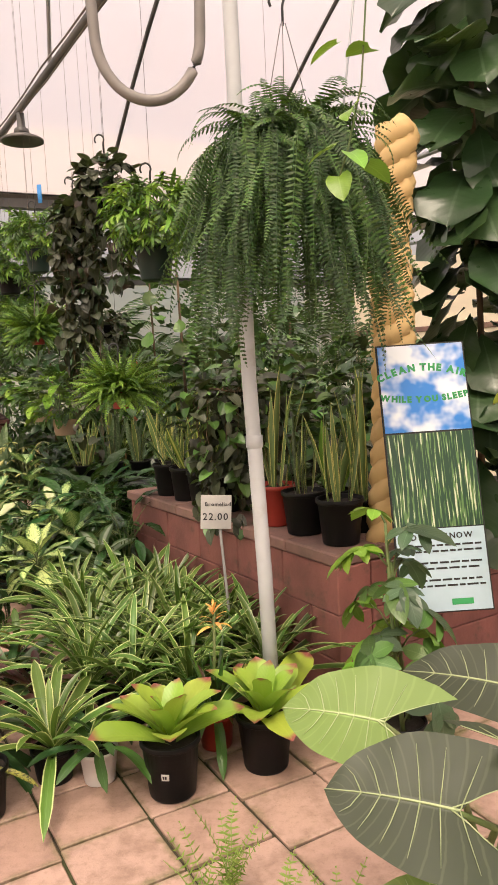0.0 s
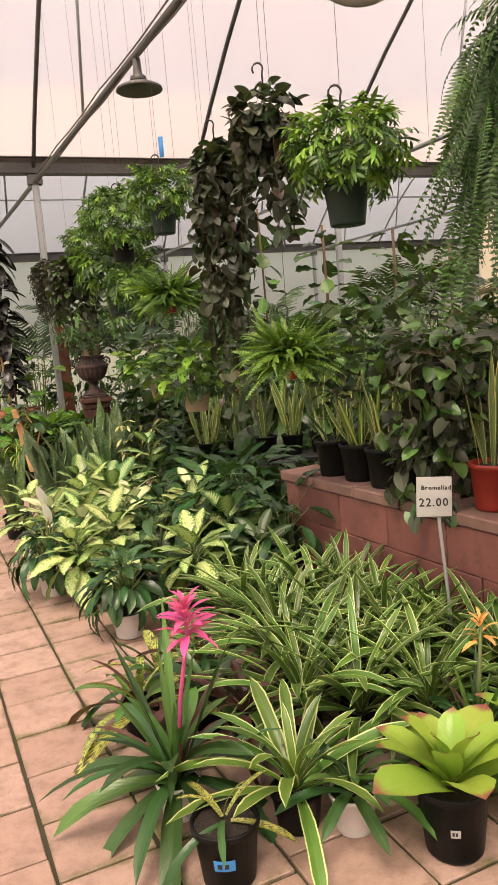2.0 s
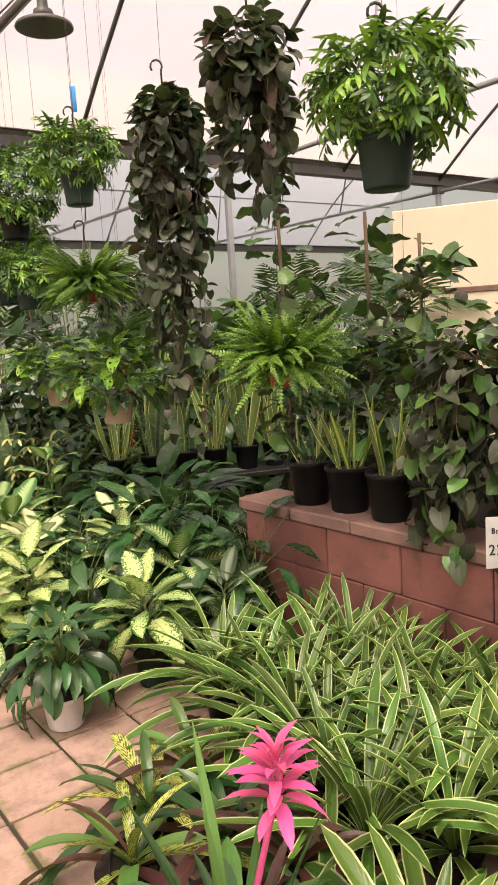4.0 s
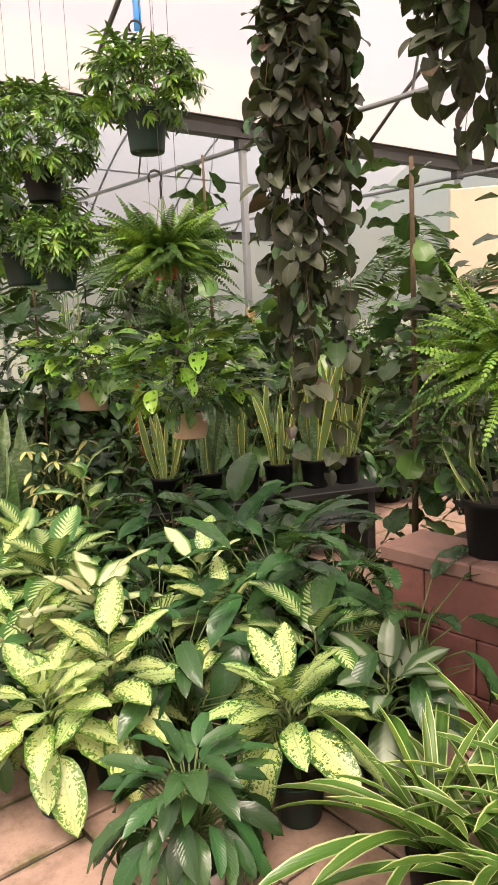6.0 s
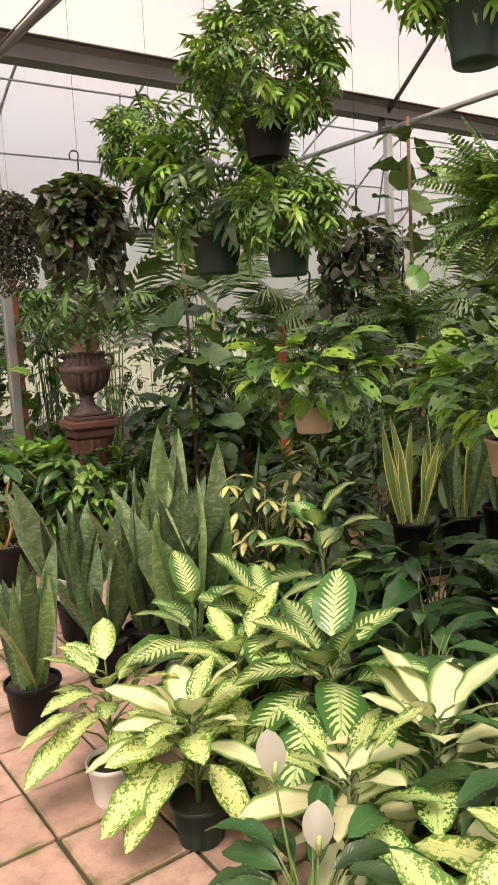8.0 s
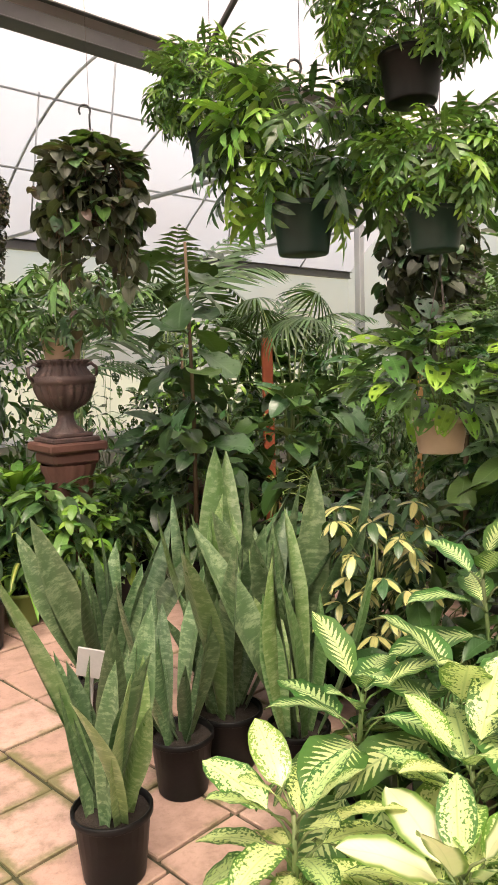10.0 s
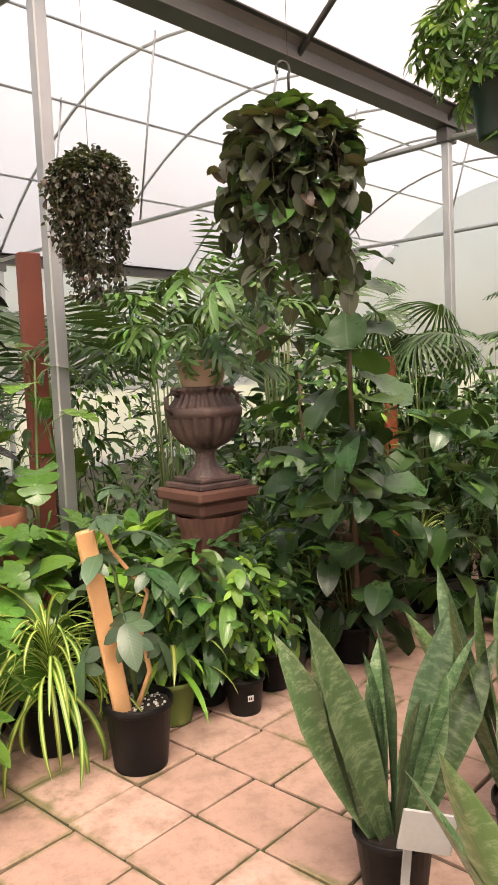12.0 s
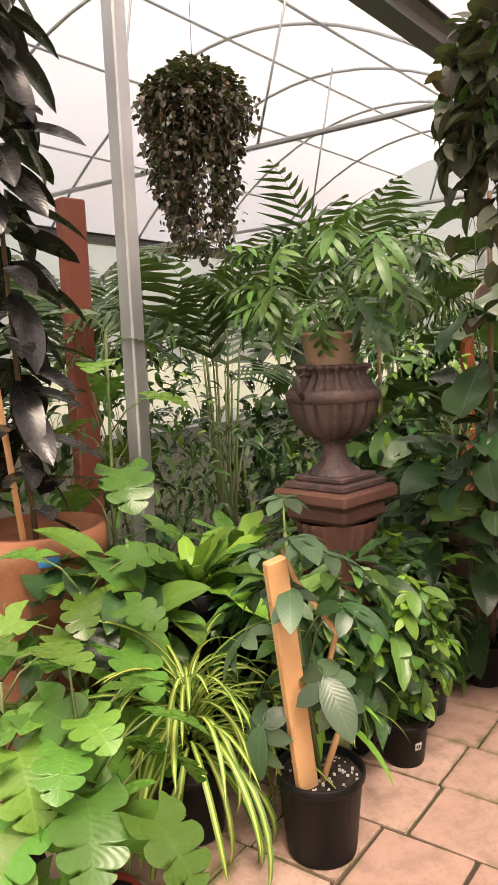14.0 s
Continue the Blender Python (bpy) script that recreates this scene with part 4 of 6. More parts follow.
# ---- poster board ----
def words(text, size, curve=0.0, bold=0.0):
    """A mesh of lettering, centred, bent upward by curve."""
    acc = Acc()
    x = 0.0
    glyphs = []
    for ch in text:
        if ch == " ":
            x += size * 0.32
            continue
        cu = bpy.data.curves.new("glyph", "FONT")
        cu.body, cu.size, cu.extrude, cu.offset, cu.resolution_u = ch, size, 0.0012, bold, 2
        ob = bpy.data.objects.new("glyph", cu)
        me = bpy.data.meshes.new_from_object(ob)
        v = np.array([p.co[:] for p in me.vertices])
        f = [tuple(p.vertices) for p in me.polygons]
        w = v[:, 0].max() - v[:, 0].min()
        glyphs.append((v - [v[:, 0].min(), 0, 0], f, x, w))
        x += w + size * 0.14
        bpy.data.objects.remove(ob)
        bpy.data.curves.remove(cu)
        bpy.data.meshes.remove(me)
    for v, f, gx, w in glyphs:
        c = gx + w / 2 - x / 2
        t = c / (x / 2)
        m = pose(c, curve * (1 - t * t), 0, 0, 0, -math.degrees(math.atan(2 * curve * t / (x / 2)))) @ pose(-w / 2, 0, 0)
        acc.add((v, f, np.zeros((len(v), 2))), m)
    return acc


def poster_print(name, kind):
    m, t, out = nodes_of(name)
    k = NT(t)
    co = k.coords()
    if kind == "sky":
        col = k.mix(k.step(k.noise(6.0, 3.0, co), 0.42, 0.62), (0.03, 0.20, 0.62), (0.72, 0.78, 0.85))
    else:
        mp = k.n("Mapping")
        mp.inputs["Scale"].default_value = (105, 5, 5)
        mp.inputs["Rotation"].default_value = (0, 0, 0.12)
        t.links.new(co, mp.inputs[0])
        nz = k.noise(1.0, 2.0, mp.outputs[0])
        col = k.mix(k.step(nz, 0.5, 0.56), (0.012, 0.05, 0.022), (0.10, 0.2, 0.06))
        col = k.mix(k.step(nz, 0.6, 0.64), col, (0.55, 0.6, 0.42))
    p = k.n("BsdfPrincipled")
    k.put(p.inputs["Base Color"], col)
    p.inputs["Roughness"].default_value = 0.35
    t.links.new(p.outputs[0], out.inputs[0])
    return m


M["print_sky"], M["print_grass"] = poster_print("poster_sky_print", "sky"), poster_print("poster_leaf_print", "grass")
M["print_pale"] = surface("poster_pale_print", (0.5, 0.66, 0.76), (0.44, 0.6, 0.72), 4, 0.4)
M["letter_green"] = surface("green_lettering", (0.03, 0.30, 0.09), (0.02, 0.25, 0.07), 10, 0.5)
board = thing("poster_board", "tall printed board about air-cleaning plants, leaning", "poster", (0, 0, 0))
BP = Matrix.Translation((1.09, 2.20, 0.50)) @ pose(0, 0, 0, 0, 0, 0.5) @ pose(0, 0, 0, 74) @ pose(0, 0, 0, 0, 0, 1.2)
part("panel", Acc().add(block(-0.195, 0.0, -0.016, 0.195, 1.17, -0.001, 0.003)), M["ink"], board, m=BP, smooth=False)
for nm, y0, y1, mt in (("sky_print", 0.772, 1.162, "print_sky"), ("leaf_print", 0.355, 0.764, "print_grass"), ("text_print", 0.006, 0.35, "print_pale")):
    part(nm, Acc().add(block(-0.188, y0, 0.0, 0.188, y1, 0.002, 0.0005)), M[mt], board, m=BP, smooth=False)
part("lettering", words("CLEAN THE AIR", 0.043, 0.045, 0.0024), M["letter_green"], board, m=BP @ pose(0, 1.0, 0.003))
part("lettering", words("WHILE YOU SLEEP", 0.037, -0.018, 0.0022), M["letter_green"], board, m=BP @ pose(0, 0.92, 0.003))
part("lettering", words("DID YOU KNOW", 0.034, 0.0, 0.0008), M["ink"], board, m=BP @ pose(-0.01, 0.305, 0.003))
acc = Acc()
for i in range(9):
    if i % 3 == 2:
        continue
    y = 0.275 - i * 0.024
    x = -0.165
    while x < 0.15:
        w = rng.uniform(0.018, 0.05)
        acc.add(block(x, y, 0.002, min(x + w, 0.17), y + 0.008, 0.0035, 0.0004))
        x += w + 0.008
tagged(part("small_print", acc, M["ink"], board, m=BP, smooth=False), kind="stuff")
part("logo_bar", Acc().add(block(0.02, 0.03, 0.002, 0.11, 0.055, 0.0035, 0.0005)), M["letter_green"], board, m=BP, smooth=False)

# duct loop overhead
dl = thing("duct_loop", "grey ribbed duct hanging in a loop from the roof", "duct", (0, 0, 0))
DP = pose(-0.09, 2.76, 2.8, 0, 0, -5)
pts = [(0.235 * math.cos(q), 0.05 * math.cos(q), 0.3 + 0.3 * math.sin(q)) for q in np.linspace(math.pi, math.pi * 2, 22)]
part("duct", Acc().add(tube([(-0.36, -0.06, 3.2), (-0.29, -0.055, 1.4), (-0.255, -0.052, 0.75)] + pts + [(0.255, 0.052, 0.75), (0.29, 0.055, 1.4), (0.36, 0.06, 3.2)], 0.026, n=12)), M["hose"], dl, m=DP)

# ---- front row of bromeliads ----
PB, PG, PW, PR = "black_pot", "green_pot", "white_pot", "red_pot"


def lime(loc, tag=""):
    t = strap_plant("lime green bromeliad with red leaf tips in a black pot", loc, (0.11, 0.22, PB), "limeleaf", ["l_lime"], 15, 30, 82, 1.36, group="lime bromeliads", tag=tag)
    return t


lime((-0.045, 1.80, 0), (4.6, "tag", 0.03, 0.026, 0.11)).matrix_basis = pose(-0.045, 1.80, 0)
lime((0.305, 1.96, 0))
strap_plant("cream edged bromeliad in a black pot", (-0.52, 1.92, 0), (0.085, 0.13, PB), "strap_s", ["l_brom"], 26, 24, 86, 1.5, group="striped bromeliads")
strap_plant("plain green bromeliad in a small white pot", (-0.34, 1.9, 0), (0.075, 0.13, PW), "strap_w", ["l_brom_dark", "l_mid"], 18, 16, 82, 0.85, group="bromeliads")
t = strap_plant("mottled bromeliad in a black pot with a blue tag", (-0.72, 1.69, 0), (0.1, 0.19, PB), "strap_s", ["l_spotbrom", "l_spotbrom", "l_brom_dark"], 8, -15, 80, 0.75, tag=(4.75, "blue_tag", 0.065, 0.035, 0.1))
t.matrix_basis = pose(-0.72, 1.69, 0)


def guzmania(loc, pot_spec, bract, label, s=1.0, fh=0.3, lean=(0.0, 0.0), blooms=26):
    t = strap_plant(label, loc, pot_spec, "strap_w", ["l_brom_dark", "l_mid"], 26, -8, 86, s * 1.25)
    t.matrix_basis = pose(*loc)
    z = pot_spec[1] * 0.9
    foliage(t, "strap", ["l_brom_dark", "l_brom_dark", "l_purple"], rosette(9, z, 48, 84, 0.02, s * 0.8, s * 0.66))
    foliage(t, "sword_n", ["l_brom_dark", "l_mid"], rosette(9, z, 66, 84, 0.02, s * 0.72, s * 0.6))
    part("flower_stalk", Acc().add(tube([(0, 0, z), (lean[0] * 0.4, lean[1] * 0.4, z + fh * 0.5), (lean[0], lean[1], z + fh)], 0.009, 0.006)), M["stem"] if blooms < 20 else M[bract], t)
    for m in rosette(blooms, z + fh * 0.86, 10, 84, 0.012, s * 0.75, s * 0.55, zrise=fh * 0.17):
        part("bract", leaf_mesh("bract", rng.randrange(4), bract), None, t, m=pose(lean[0] * 0.9, lean[1] * 0.9, 0) @ m)
    return t


guzmania((-0.92, 1.99, 0), (0.075, 0.13, PW), "l_pink", "guzmania with a bright pink flower in a white pot", 1.2, 0.62, (0.11, -0.08), 34)
guzmania((0.10, 2.13, 0), (0.08, 0.14, PR), "l_orange", "small guzmania with an orange flower in a red pot", 0.8, 0.45, (0.02, -0.03), 14)
for x, y, mats in ((-1.17, 2.5, ["l_purple", "l_spotbrom", "l_mid"]), (-1.12, 2.72, ["l_spotbrom", "l_brom_dark"]), (-0.9, 2.55, ["l_purple", "l_brom_dark"]), (-0.98, 2.92, ["l_purple", "l_spotbrom", "l_mid"]), (-0.72, 2.4, ["l_purple"])):
    strap_plant("purple and mottled bromeliad in a black pot", (x, y, 0), (0.075, 0.12, PB), "strap_w", mats, 17, 15, 82, 1.2, group="purple bromeliads")
e = thing("empty_pot", "empty black nursery pot lying tilted on the pavers", "pot", (-1.24, 2.56, 0.05), "", 0)
pot(e, 0.07, 0.12, PB)
e.matrix_basis = pose(-1.24, 2.56, 0.055, 50, 20, 30)
# the bed of cream edged bromeliads
for i in range(4):
    for j in range(5):
        x = -0.52 + i * 0.27 + jit(0.05) - j * 0.07
        y = 2.42 + j * 0.27 + jit(0.05)
        if WN.dot(Vector((x, y, 0)) - WC) > -0.14:
            continue
        strap_plant("cream edged strap-leaved bromeliad in a black pot", (x, y, 0), (0.08, 0.14, PB), "strap", ["l_brom"], 30, 34, 87, 1.24, group="striped bromeliads")
# price sign on a stake
sg = thing("price_sign", "white hand-lettered bromeliad price sign on a stake", "sign", (0.10, 2.85, 0))
SM = pose(0.0, 0, 0.84, 83, 0, 12) @ pose(0, 0, 0, 0, 0, -5)
part("stake", Acc().add(tube([(0.06, -0.05, 0.0), (0.01, 0.01, 0.84)], 0.008)), M["grey_sign"], sg)
part("card", Acc().add(block(-0.078, -0.085, -0.002, 0.078, 0.085, 0.002, 0.002)), M["tag"], sg, m=SM, smooth=False)
part("lettering", words("Bromeliad", 0.027, 0, 0.0005), M["ink"], sg, m=SM @ pose(0.01, 0.03, 0.0025))
part("lettering", words("22.00", 0.05, 0, 0.0006), M["ink"], sg, m=SM @ pose(0.0, -0.04, 0.0025))

# ---- snake plants and pots on the planter ----
def swords(label, loc, pot_spec, key, mats, n, s=1.0, group="", lean=9, cat="snake plant", turn=None):
    t = thing("snake_plant", label, cat, loc, group, rng.uniform(0, 360) if turn is None else turn)
    pot(t, *pot_spec)
    for i in range(n):
        q, d = rng.random() * TAU, pot_spec[0] * 0.62 * math.sqrt(rng.random())
        m = aim((d * math.cos(q), d * math.sin(q), pot_spec[1] * 0.86), math.degrees(q) - 90 + jit(40), 90 - abs(jit(lean)) - d / pot_spec[0] * 8, rng.uniform(0, 360), s * rng.uniform(0.55, 1.08))
        part("leaf", leaf_mesh(key, rng.randrange(len(LEAF[key])), rng.choice(mats)), None, t, m=m)
    return t


Z = 0.716
for d, inn, key, mats, n, s, lean, p in (
    (2.0, 0.15, "sword_v", ["l_deep", "l_snake_yel"], 14, 0.5, 42, PB),
    (1.74, 0.15, "sword_v", ["l_snake_yel", "l_spider"], 15, 0.58, 34, PB),
    (1.48, 0.14, "sword_v", ["l_spider", "l_snake_yel"], 15, 0.62, 30, PB),
    (1.24, 0.14, "sword_n", ["l_snake_yel", "l_snake_lit"], 12, 0.85, 12, PB),
    (0.72, 0.16, "sword_n", ["l_snake_yel"], 9, 1.0, 7, "red_pot"),
    (0.45, 0.15, "sword_n", ["l_snake", "l_snake_yel"], 10, 0.7, 12, PB),
    (0.16, 0.15, "sword_n", ["l_snake_yel"], 10, 0.72, 8, PB),
    (0.30, 0.42, "sword_n", ["l_snake_yel"], 10, 1.05, 7, PB),
    (0.62, 0.45, "sword_s", ["l_bright", "l_snake_yel"], 9, 1.1, 10, PB)):
    swords("variegated snake plant in a plastic pot on the planter", on_wall(d, inn, Z if inn < 0.25 else 0.662), (0.11, 0.215, p), key, mats, n, s, "snake plants on the planter", lean)
# dark bowl planter at the back of the wall
bw = thing("bowl_planter", "dark red-brown bowl planter behind the snake plants", "planter", on_wall(0.2, 0.85, 0.66))
part("bowl", Acc().add(turned([(0.001, 0), (0.11, 0), (0.12, 0.03), (0.16, 0.5), (0.25, 0.62), (0.27, 0.8), (0.29, 0.81), (0.29, 0.85), (0.25, 0.85), (0.24, 0.8), (0.001, 0.78)], 32)), M["urn"], bw)
cascade("heartleaf_vine", "dark heart-leaved vine spilling from a pot on the planter", "vine", on_wall(1.0, 0.12, 0), 0.25, 0.66, 1.42, 620, "heart", ["l_micans", "l_micans", "l_micans", "l_mid"], (0.1, 0.2, PB), None, 0.85, 22, "heart-leaved vines")
for i in range(6):
    bushy("leafy_shrub", "mid-green leafy shrub growing in the planter", "shrub", on_wall(0.9 + i * 0.4, 0.75 + 0.35 * (i % 2), 0), 0.3, 0.7, 1.5 + 0.2 * (i % 3), 150, "heart_mid", ["l_mid", "l_deep", "l_micans"], None, 0.66, group="shrubs in the planter")

# big hanging fern by the pole
fern("boston_fern", "large hanging boston fern in a dark basket", (0.50, 2.16, 0), (0.15, 0.2, PB), 2.16, 0.46, 330, ["l_fern_dark", "l_fern_dark", "l_fern"], (2.95, 5.2), (1.0, 3.2), 0.08, (0, 88), 28, 640)
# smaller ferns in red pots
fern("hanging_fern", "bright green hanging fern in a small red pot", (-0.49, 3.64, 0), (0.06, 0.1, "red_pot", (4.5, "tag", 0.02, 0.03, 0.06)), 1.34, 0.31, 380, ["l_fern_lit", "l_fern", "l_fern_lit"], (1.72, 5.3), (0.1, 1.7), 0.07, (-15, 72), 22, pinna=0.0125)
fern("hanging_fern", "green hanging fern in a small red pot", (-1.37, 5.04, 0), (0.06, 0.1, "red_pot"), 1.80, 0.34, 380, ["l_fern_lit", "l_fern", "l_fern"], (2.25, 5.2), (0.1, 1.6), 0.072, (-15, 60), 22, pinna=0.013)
for x, y, z in ((-1.25, 6.6, 1.5), (0.5, 5.0, 1.2)):
    fern("hanging_fern", "green hanging fern in a plastic pot", (x, y, 0), (0.07, 0.11, PG), z, 0.38, 130, ["l_fern", "l_fern_dark"], (z + 0.45, 5.2), (0.5, 1.5), 0.075, (-12, 75), 18)

# pothos vine in front of the fern
pv = thing("pothos_vine", "single variegated pothos vine hanging down", "vine", (0.63, 1.55, 0))
part("vine", Acc().add(tube([(0.1, 0.02, 3.4), (0.1, 0, 2.75), (0.07, 0, 2.4), (0.02, 0, 2.2), (-0.01, 0, 2.12)], 0.003, n=5)), M["stem"], pv)
for x, z, az, el in ((0.0, 2.52, 60, -10), (0.1, 2.5, 40, 20), (0.04, 2.33, 150, -20), (-0.02, 2.22, 60, -10), (0.03, 2.2, 200, -25), (0.09, 2.7, 150, 35), (-0.01, 2.13, 180, -45), (0.08, 2.16, -60, -15)):
    part("leaf", leaf_mesh("heart_mid", rng.randrange(5), "l_bright"), None, pv, m=aim((x, 0, z), az, el, jit(30), 0.85))

# climbing plants at the far side of the board
bushy("pothos", "bright green pothos climbing beside the poster board", "pothos", (1.42, 1.95, 0), 0.15, 0.75, 1.85, 70, "heart_mid", ["l_bright", "l_bright", "l_lime"], None, 0.3, el=(-40, 10), stem_n=20)
cane_plant("lobed_philodendron", "lobed green philodendron in a black pot", "philodendron", (0.83, 1.93, 0), (0.1, 0.18, PB), "arrow", ["l_bright", "l_mid", "l_shef2"], 10, 0.72, -60, 0, 0.17, 0.95, 2, 0.06)
t = thing("fiddle_leaf_fig", "tall fiddle-leaf fig with large dark leaves", "fig tree", (1.45, 2.95, 0))
part("trunk", Acc().add(tube([(0, 0, 0.6), (0.02, 0.01, 1.6), (-0.02, 0, 3.2)], 0.02, 0.012)), M["brown_stem"], t)
for i in range(130):
    q = i * 2.4 + jit(0.3)
    z = 0.9 + i * 0.021
    part("leaf", leaf_mesh("fig", rng.randrange(4), "l_fiddle"), None, t, m=aim((0.07 * math.cos(q), 0.07 * math.sin(q), z), math.degrees(q) - 90, rng.uniform(-55, 15), jit(25), rng.uniform(1.0, 1.45)))

# elephant ears close by
taro = thing("elephant_ear", "elephant ear with large veined leaves", "elephant ear", (0.86, 0.95, 0))
pot(taro, 0.14, 0.24, PB)


def ear(mat, m, L=0.4, W=0.3):
    g = blade(L, W, "heart", 0.35, 0.1, 14, 5, 0.62, 0.012)
    ob = part("leaf", Acc().add(g), M[mat], taro, m=m)
    a = Acc()
    vs = g[0].reshape(15, 11, 3)
    up = np.array((0, 0, 0.002))
    a.add(tube([tuple(vs[i, 5] + up) for i in range(0, 15)], 0.0035, 0.001, 5))
    for side in (-1, 1):
        for i in range(0, 11, 2):
            a.add(tube([tuple(vs[i, 5] + up), tuple(vs[min(14, i + 1), 5 + side * 2] + up), tuple(vs[min(14, i + 2), 5 + side * 4] + up)], 0.0016, 0.0005, 4))
        a.add(tube([tuple(vs[1, 5] + up)] + [tuple(vs[0, 5 + side * k] + up) for k in range(1, 5)], 0.0022, 0.0008, 4))
    part("venation", a, M["vein_pale"], ob)
    return ob


M["vein_pale"] = surface("pale_leaf_vein", (0.42, 0.5, 0.26), (0.36, 0.44, 0.22), 20, 0.5)
OFF = Vector((-0.86, -0.95, 0))


def ear_at(mat, p, az, el, roll, L, W):
    q = Vector(p) + OFF
    ear(mat, aim(tuple(q), az, el, roll), L, W)
    part("leaf_stalk", Acc().add(tube([(jit(0.03), jit(0.03), 0.2), (q.x * 0.5 + 0.05, q.y * 0.5, q.z * 0.75), (q.x, q.y, q.z - 0.004)], 0.011, 0.006, 7)), M["stem"], taro)


# two blades take the lit copy, the others the darker one
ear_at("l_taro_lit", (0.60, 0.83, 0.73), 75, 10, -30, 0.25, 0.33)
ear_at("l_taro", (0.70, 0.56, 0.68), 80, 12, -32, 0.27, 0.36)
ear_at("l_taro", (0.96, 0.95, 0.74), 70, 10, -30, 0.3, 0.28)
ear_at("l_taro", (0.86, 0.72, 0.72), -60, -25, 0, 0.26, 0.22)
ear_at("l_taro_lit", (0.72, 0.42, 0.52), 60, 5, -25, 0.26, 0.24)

# wispy weed by the front of the bed
for wx, wy, h in ((0.2, 1.25, 0.33), (0.12, 1.12, 0.3), (0.5, 1.0, 0.3), (0.31, 1.05, 0.26)):
    w = thing("weedy_plant", "wispy yellow-green feathery plant", "plant", (wx, wy, 0), "wispy plants")
    a = Acc()
    for _ in range(9):
        g = frond(h * rng.uniform(0.6, 1.0), 0.09, 12, 0.5, 0.006, 0.0)
        a.add(g, aim((jit(0.03), jit(0.03), 0.0), rng.uniform(0, 360), rng.uniform(55, 85)))
    tagged(part("foliage", a, M["weed"], w), kind="stuff")

# ---- hanging baskets ----
def basket(label, loc, r, h, zb, mat, rad, z0, z1, n, key, mats, hook, name="hanging_basket"):
    return bushy(name, label, "hanging plant", loc, rad, z0, z1, n, key, mats, (r, h, mat), zb, (hook, 5.0), (-50, 45), "hanging baskets")


basket("leafy green plant in a hanging dark green pot", (-0.17, 3.16, 0), 0.1, 0.17, 2.03, PG, 0.2, 2.22, 2.52, 270, "cut_s", ["l_mid", "l_bright"], 2.62)
basket("leafy green plant in a small hanging pot under a blue tag", (-1.40, 5.32, 0), 0.1, 0.18, 2.39, PG, 0.18, 2.58, 2.84, 230, "cut_s", ["l_mid", "l_mid", "l_bright"], 2.95)
basket("large trailing green plant in a hanging black pot", (-1.95, 6.25, 0), 0.11, 0.16, 2.33, PB, 0.27, 2.5, 2.92, 430, "cut_s", ["l_mid", "l_bright", "l_mid"], 2.98)
basket("trailing green plant in a hanging grey-green pot", (-1.89, 6.2, 0), 0.1, 0.14, 1.83, PG, 0.18, 2.0, 2.24, 230, "cut_s", ["l_mid", "l_mid", "l_bright"], 2.3)
basket("bright green plant in a hanging dark green pot", (-2.46, 7.05, 0), 0.105, 0.17, 2.28, PG, 0.2, 2.46, 2.78, 270, "cut_s", ["l_mid", "l_mid", "l_bright"], 2.85)
basket("large green plant in a hanging dark green pot", (-2.16, 6.78, 0), 0.13, 0.2, 1.9, PG, 0.3, 2.14, 2.55, 130, "cut_l", ["l_mid", "l_deep", "l_bright"], 2.65)
for loc, z in (((-1.28, 5.30, 0), 1.06), ((-1.77, 6.38, 0), 1.11)):
    bushy("swiss_cheese_plant", "swiss cheese plant trailing from a hanging tan pot", "hanging plant", loc, 0.3, z + 0.17, z + 0.5, 200, "adans", ["l_mid", "l_bright", "l_deep"], (0.105, 0.13, "tan_pot"), z, (z + 0.75, 5.0), (-25, 35), "hanging baskets")
part("tag_ribbon", Acc().add(block(-0.018, -0.003, 2.98, 0.018, 0.003, 3.13, 0.002)), M["blue_tag"], thing("blue_tag", "blue paper tag tied to the cord", "tag", (-1.40, 5.5, 0)))

# dark heart-leaved vines
cascade("heartleaf_vine", "velvety brown heart-leaved vine in a hanging basket", "vine", (-0.53, 3.83, 0), 0.19, 2.08, 2.72, 560, "heart", ["l_micans"] * 10 + ["l_micans_red", "l_deep"], (0.1, 0.14, PB), (2.98, 5.2), 0.7, 18, "heart-leaved vines")
cascade("heartleaf_vine", "long velvety heart-leaved vine hanging almost to the plants below", "vine", (-0.88, 4.45, 0), 0.17, 0.9, 2.62, 1050, "heart", ["l_micans"] * 11 + ["l_micans_red", "l_deep", "l_deep"], (0.1, 0.14, PB), (2.9, 5.2), 0.75, 26, "heart-leaved vines", 0.16, 0.9)
cascade("heartleaf_vine", "broad brown-green heart-leaved vine hanging over the urn", "vine", (-2.92, 7.74, 0), 0.26, 1.5, 2.44, 900, "heart", ["l_micans"] * 9 + ["l_mid", "l_deep", "l_micans_red"], (0.11, 0.15, PB), (2.75, 5.2), 0.85, 34, "heart-leaved vines", 0.34, 0.55)
cascade("heartleaf_vine", "brown heart-leaved vine in a hanging basket", "vine", (-1.3, 7.3, 0), 0.26, 1.3, 2.1, 700, "heart", ["l_micans"] * 4 + ["l_deep"], (0.1, 0.14, PB), (2.4, 5.2), 0.8, 18, "heart-leaved vines")
cascade("hanging_ivy", "dense small-leaved hanging ivy, brown at the bottom", "ivy", (-3.57, 8.85, 0), 0.22, 1.95, 2.58, 6000, "tiny", ["l_ivy", "l_ivy", "l_micans_red", "l_micans"], (0.09, 0.13, PB), (2.75, 5.2), 0.5, 44, "", 0.3)

